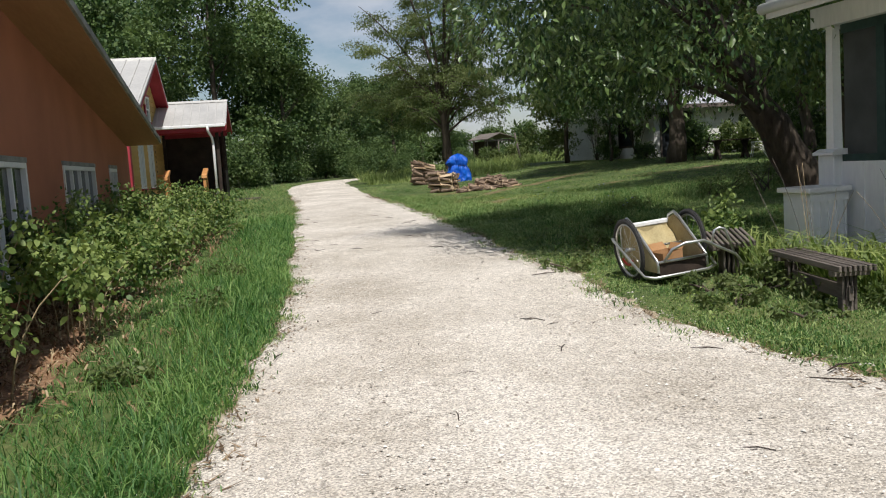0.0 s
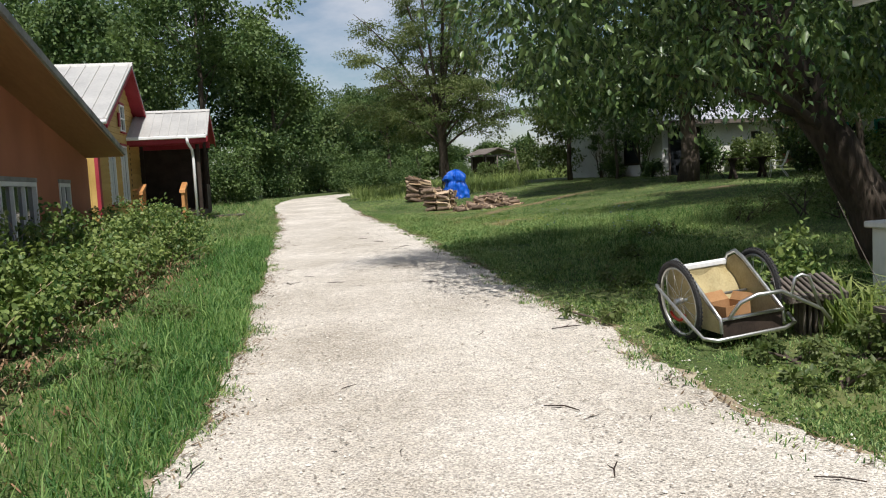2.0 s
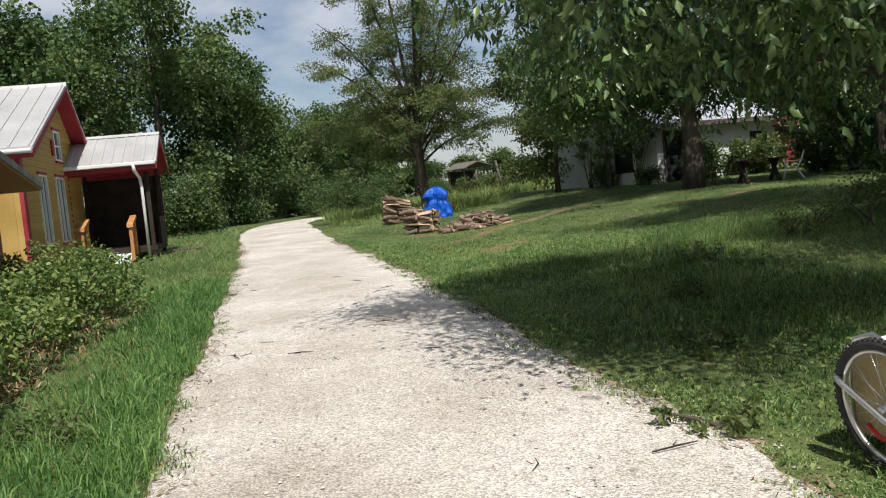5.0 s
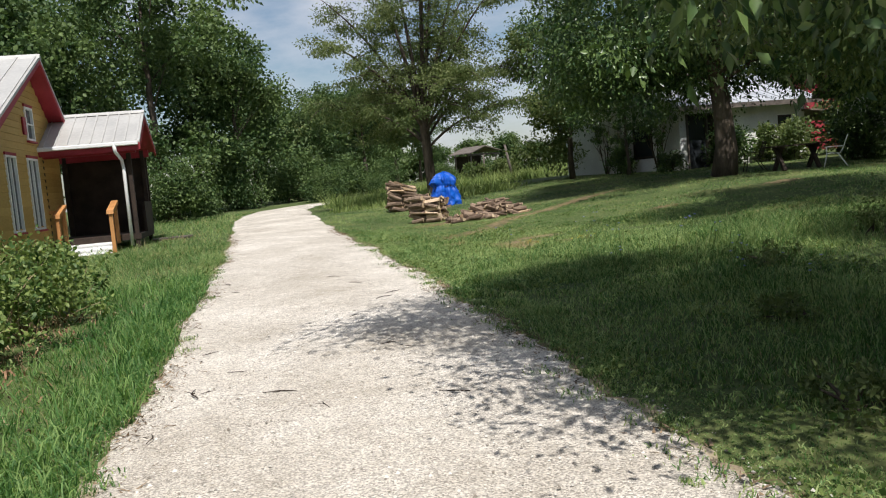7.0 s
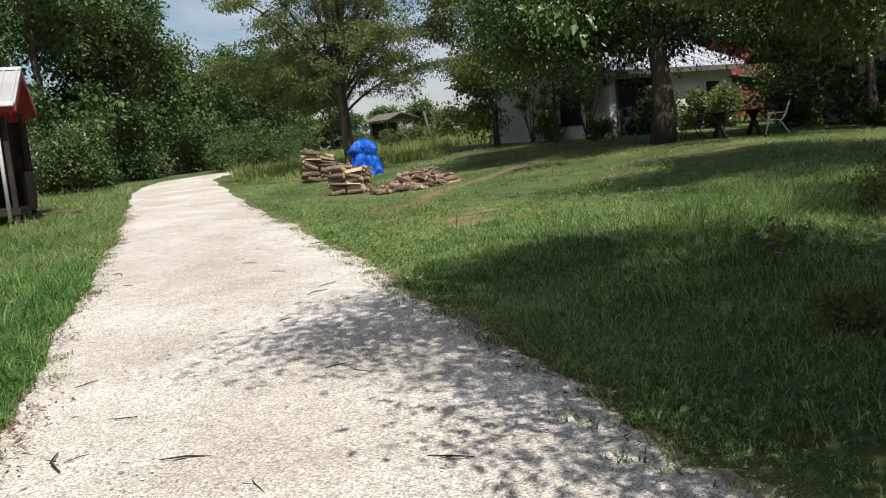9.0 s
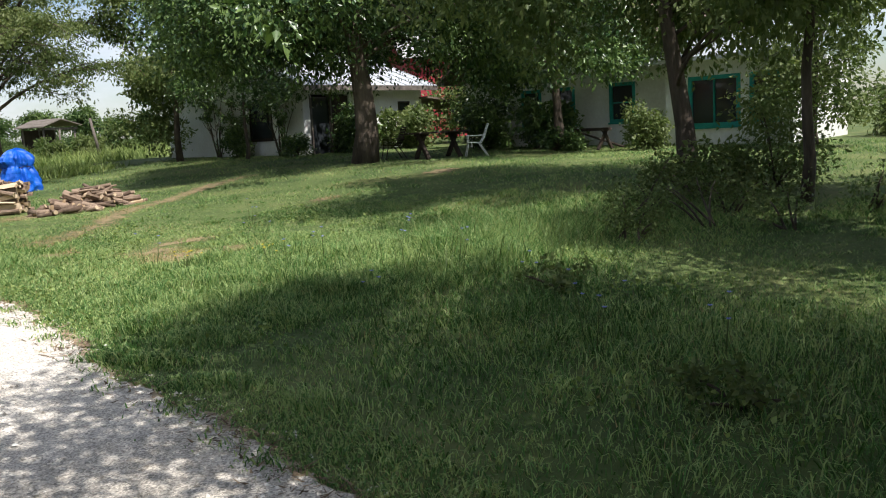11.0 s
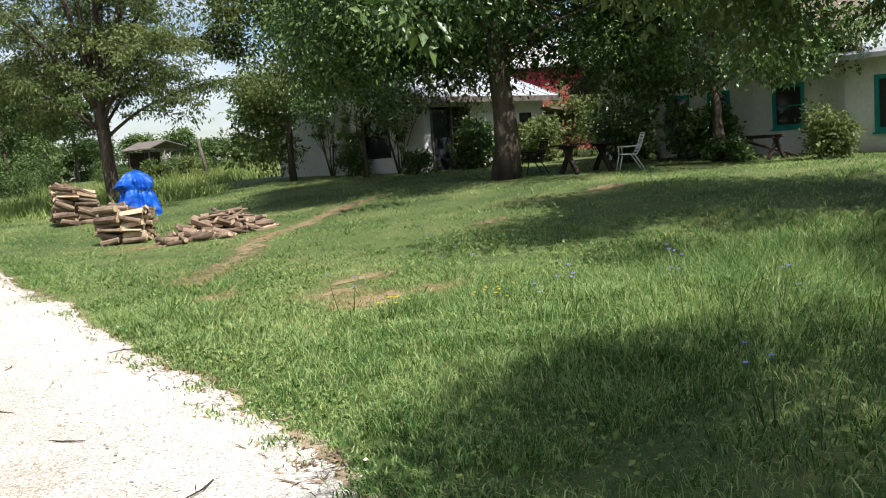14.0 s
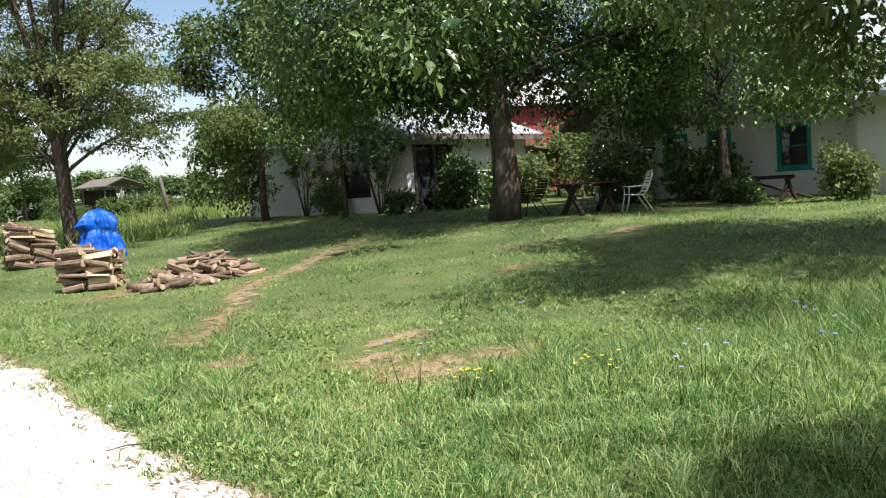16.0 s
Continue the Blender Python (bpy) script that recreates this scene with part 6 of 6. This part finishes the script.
def stray_tufts():
    """Thin tufts and weeds that creep out over the gravel."""
    rng = np.random.default_rng(83)
    for fn, sg, n, reach in ((road_right, -1, 80, 0.13), (road_left, 1, 40, 0.05)):
        cy = rng.uniform(2, 26, n)
        cx = fn(cy) + sg * (np.abs(rng.normal(size=n)) * reach)
        k = rng.integers(14, 60, n)
        size = np.repeat(rng.uniform(0.03, 0.11, n), k)
        x = np.repeat(cx, k) + rng.normal(size=k.sum()) * size
        y = np.repeat(cy, k) + rng.normal(size=k.sum()) * size * 1.4
        blades("grass_tufts", x, y, rng.uniform(0.015, 0.06, len(x)), rng.uniform(0.006, 0.012, len(x)), M_GRASS, rng, 1.4, "thin grass tufts creeping over the gravel", z=ground_z(x, y) + 0.02)


stray_tufts()


# ---- weeds and wild flowers ----
def flowers():
    rng = np.random.default_rng(21)
    def plant(name, x, y, h, n, mat, size, label, cat):
        root = thing(name, pose(x, y, gz(x, y) - 0.01), label, cat, name + "s in the lawn")
        for k in range(n):
            px, py = rng.normal() * 0.12, rng.normal() * 0.12
            hh = h * rng.uniform(0.7, 1.1)
            part("stem", tube([(px * 0.4, py * 0.4, 0), (px * 0.8, py * 0.8, hh * 0.6), (px, py, hh)], [0.004, 0.003, 0.002], 4), M_LEAF_LIGHT, root)
            bm = bmesh.new()
            for q in range(7):
                a = 2 * math.pi * q / 7
                m = pose(px, py, hh, 0, 0, math.degrees(a)) @ pose(0, 0, 0, 0, -20)
                vs = [bm.verts.new(m @ Vector(p)) for p in ((0, 0, 0), (size * 0.6, size * 0.28, 0.002), (size, 0, 0.004), (size * 0.6, -size * 0.28, 0.002))]
                bm.faces.new(vs)
            part("bloom", bm, mat, root)
    for x, y in [(8.9, 19.2), (8.2, 19.9)]:
        plant("yellow_wildflower", x, y, 0.22, 9, M_FLOWER_Y, 0.022, "small clump of yellow wild flowers in grass", "flower")
    for x, y in [(8.6, 18.4), (9.2, 18.6), (9.9, 18.0), (8.0, 20.2), (9.0, 15.4), (8.4, 14.6), (7.6, 16.0), (7.8, 14.2), (10.4, 18.3), (9.6, 17.0), (8.0, 13.4), (9.6, 20.5), (11.0, 22.5)]:
        plant("blue_chicory", x, y, 0.42, 3, M_FLOWER_B, 0.024, "thin-stemmed blue chicory flowers in grass", "flower")


flowers()


def strap_leaves(x, y, n, h, seed, label):
    rng = np.random.default_rng(seed)
    px, py = x + rng.normal(size=n) * 0.17, y + rng.normal(size=n) * 0.7
    blades("strap_leaf_clump", px, py, h * rng.uniform(0.6, 1.2, n), np.full(n, 0.028), M_WEED, rng, 1.25, label)


strap_leaves(6.3, 7.2, 420, 0.6, 61, "arching strap leaves growing before the porch")
strap_leaves(6.35, 5.8, 520, 0.66, 62, "arching strap leaves growing behind the bench")
shrub("weed", (6.35, 8.6), 0.8, 0.95, 900, 0.07, M_LEAF_BUSH, 63, "tall leafy weed beside the slatted table", "weed", stems=7)
shrub("weed", (5.7, 7.0), 0.9, 0.32, 900, 0.06, M_LEAF_LIGHT, 64, "low leafy weeds round the bench", "weed", depth=1.8, stems=7)


def stalks(x, y, n, h, seed):
    rng = np.random.default_rng(seed)
    root = thing("dry_weed", pose(x, y, gz(x, y) - 0.01), "tall dry weed stalks before the white porch wall", "weed")
    for k in range(n):
        a, b = rng.normal() * 0.3, rng.normal() * 0.3
        hh = h * rng.uniform(0.6, 1.1)
        part("stalk", tube(bezier((a * 0.3, b * 0.3, 0), (a, b, hh * 0.6), (a * 1.6 + rng.normal() * 0.15, b * 1.6, hh), 5), [0.0045, 0.004, 0.0035, 0.003, 0.0025, 0.002], 5), M_GREYWOOD if k % 2 else M_CANE, root)


stalks(6.5, 7.2, 7, 1.2, 71)
stalks(7.0, 6.4, 5, 1.3, 72)


def twigs():
    rng = np.random.default_rng(88)
    me = []
    for k in range(4):
        bm = tube([(-0.12, 0, 0.006), (0.0, 0.02 * (k - 1.5), 0.012), (0.13, 0, 0.006)], [0.004, 0.005, 0.003], 5)
        tube([(0.0, 0.01, 0.01), (0.05, 0.05, 0.012)], [0.003, 0.002], 4, bm)
        m = bpy.data.meshes.new("twig")
        bm.to_mesh(m)
        bm.free()
        m.materials.append(M_DARKWOOD_SHADE)
        me.append(m)
    for k in range(46):
        y = rng.uniform(3, 22)
        x = road_left(y) + (road_right(y) - road_left(y)) * rng.random()
        o = tagged(new("twig", me[k % 4]), "thin dry brown twig lying on gravel", "twig", "twigs on the lane")
        o.matrix_world = pose(float(x), y, gz(x, y) + 0.035, 0, 0, rng.uniform(0, 180)) @ Matrix.Diagonal((rng.uniform(0.5, 1.3),) * 3 + (1,))


twigs()

for _k, (_x, _y, _w, _h) in enumerate([(5.2, 7.2, 0.7, 0.22), (5.0, 6.5, 0.8, 0.2), (6.0, 5.6, 0.9, 0.35), (4.75, 9.4, 0.7, 0.2), (6.2, 9.2, 0.9, 0.35), (5.1, 5.7, 0.8, 0.2), (0.3, 9.6, 0.7, 0.3), (-0.3, 7.0, 0.6, 0.25), (0.9, 12.0, 0.7, 0.3), (6.0, 11.0, 0.7, 0.25), (7.4, 13.0, 0.8, 0.3), (9.4, 15.6, 0.8, 0.4), (11.8, 16.2, 1.1, 0.55), (12.8, 16.8, 1.2, 0.7), (13.8, 15.8, 1.1, 0.6), (13.0, 15.9, 1.3, 0.8), (13.9, 17.0, 1.2, 0.9), (12.9, 14.8, 1.2, 0.7), (14.2, 14.2, 1.2, 0.7)]):
    shrub("weed", (_x, _y), _w, _h, 500, 0.055, M_LEAF_LIGHT, 300 + _k, "low broad-leaved weeds in the grass", "weed", stems=5, clumps=9, core=0)


def timber_frame():
    x, y = 24.4, 24.6
    root = thing("timber_frame", pose(x, y, gz(x, y), 0, 0, 70) @ Matrix.Diagonal((0.8, 0.8, 0.72, 1)), "dark old timber trestle standing before the farmhouse", "trestle")
    for s in (-0.8, 0.8):
        for t in (-1, 1):
            part("leg", box(-0.05, 0.05, -0.05, 0.05, 0, 0.85, 0.006, m=pose(s, t * 0.32, 0) @ pose(0, 0, 0, t * 28)), M_DARKWOOD_SHADE, root)
    part("beam", box(-1.1, 1.1, -0.07, 0.07, 0.72, 0.84, 0.008), M_DARKWOOD_SHADE, root)
    part("pole", tube([(-1.2, -0.5, 0.06), (0.9, -0.1, 0.7)], 0.045, 7), M_DARKWOOD_SHADE, root, "leaning dark pole")


timber_frame()
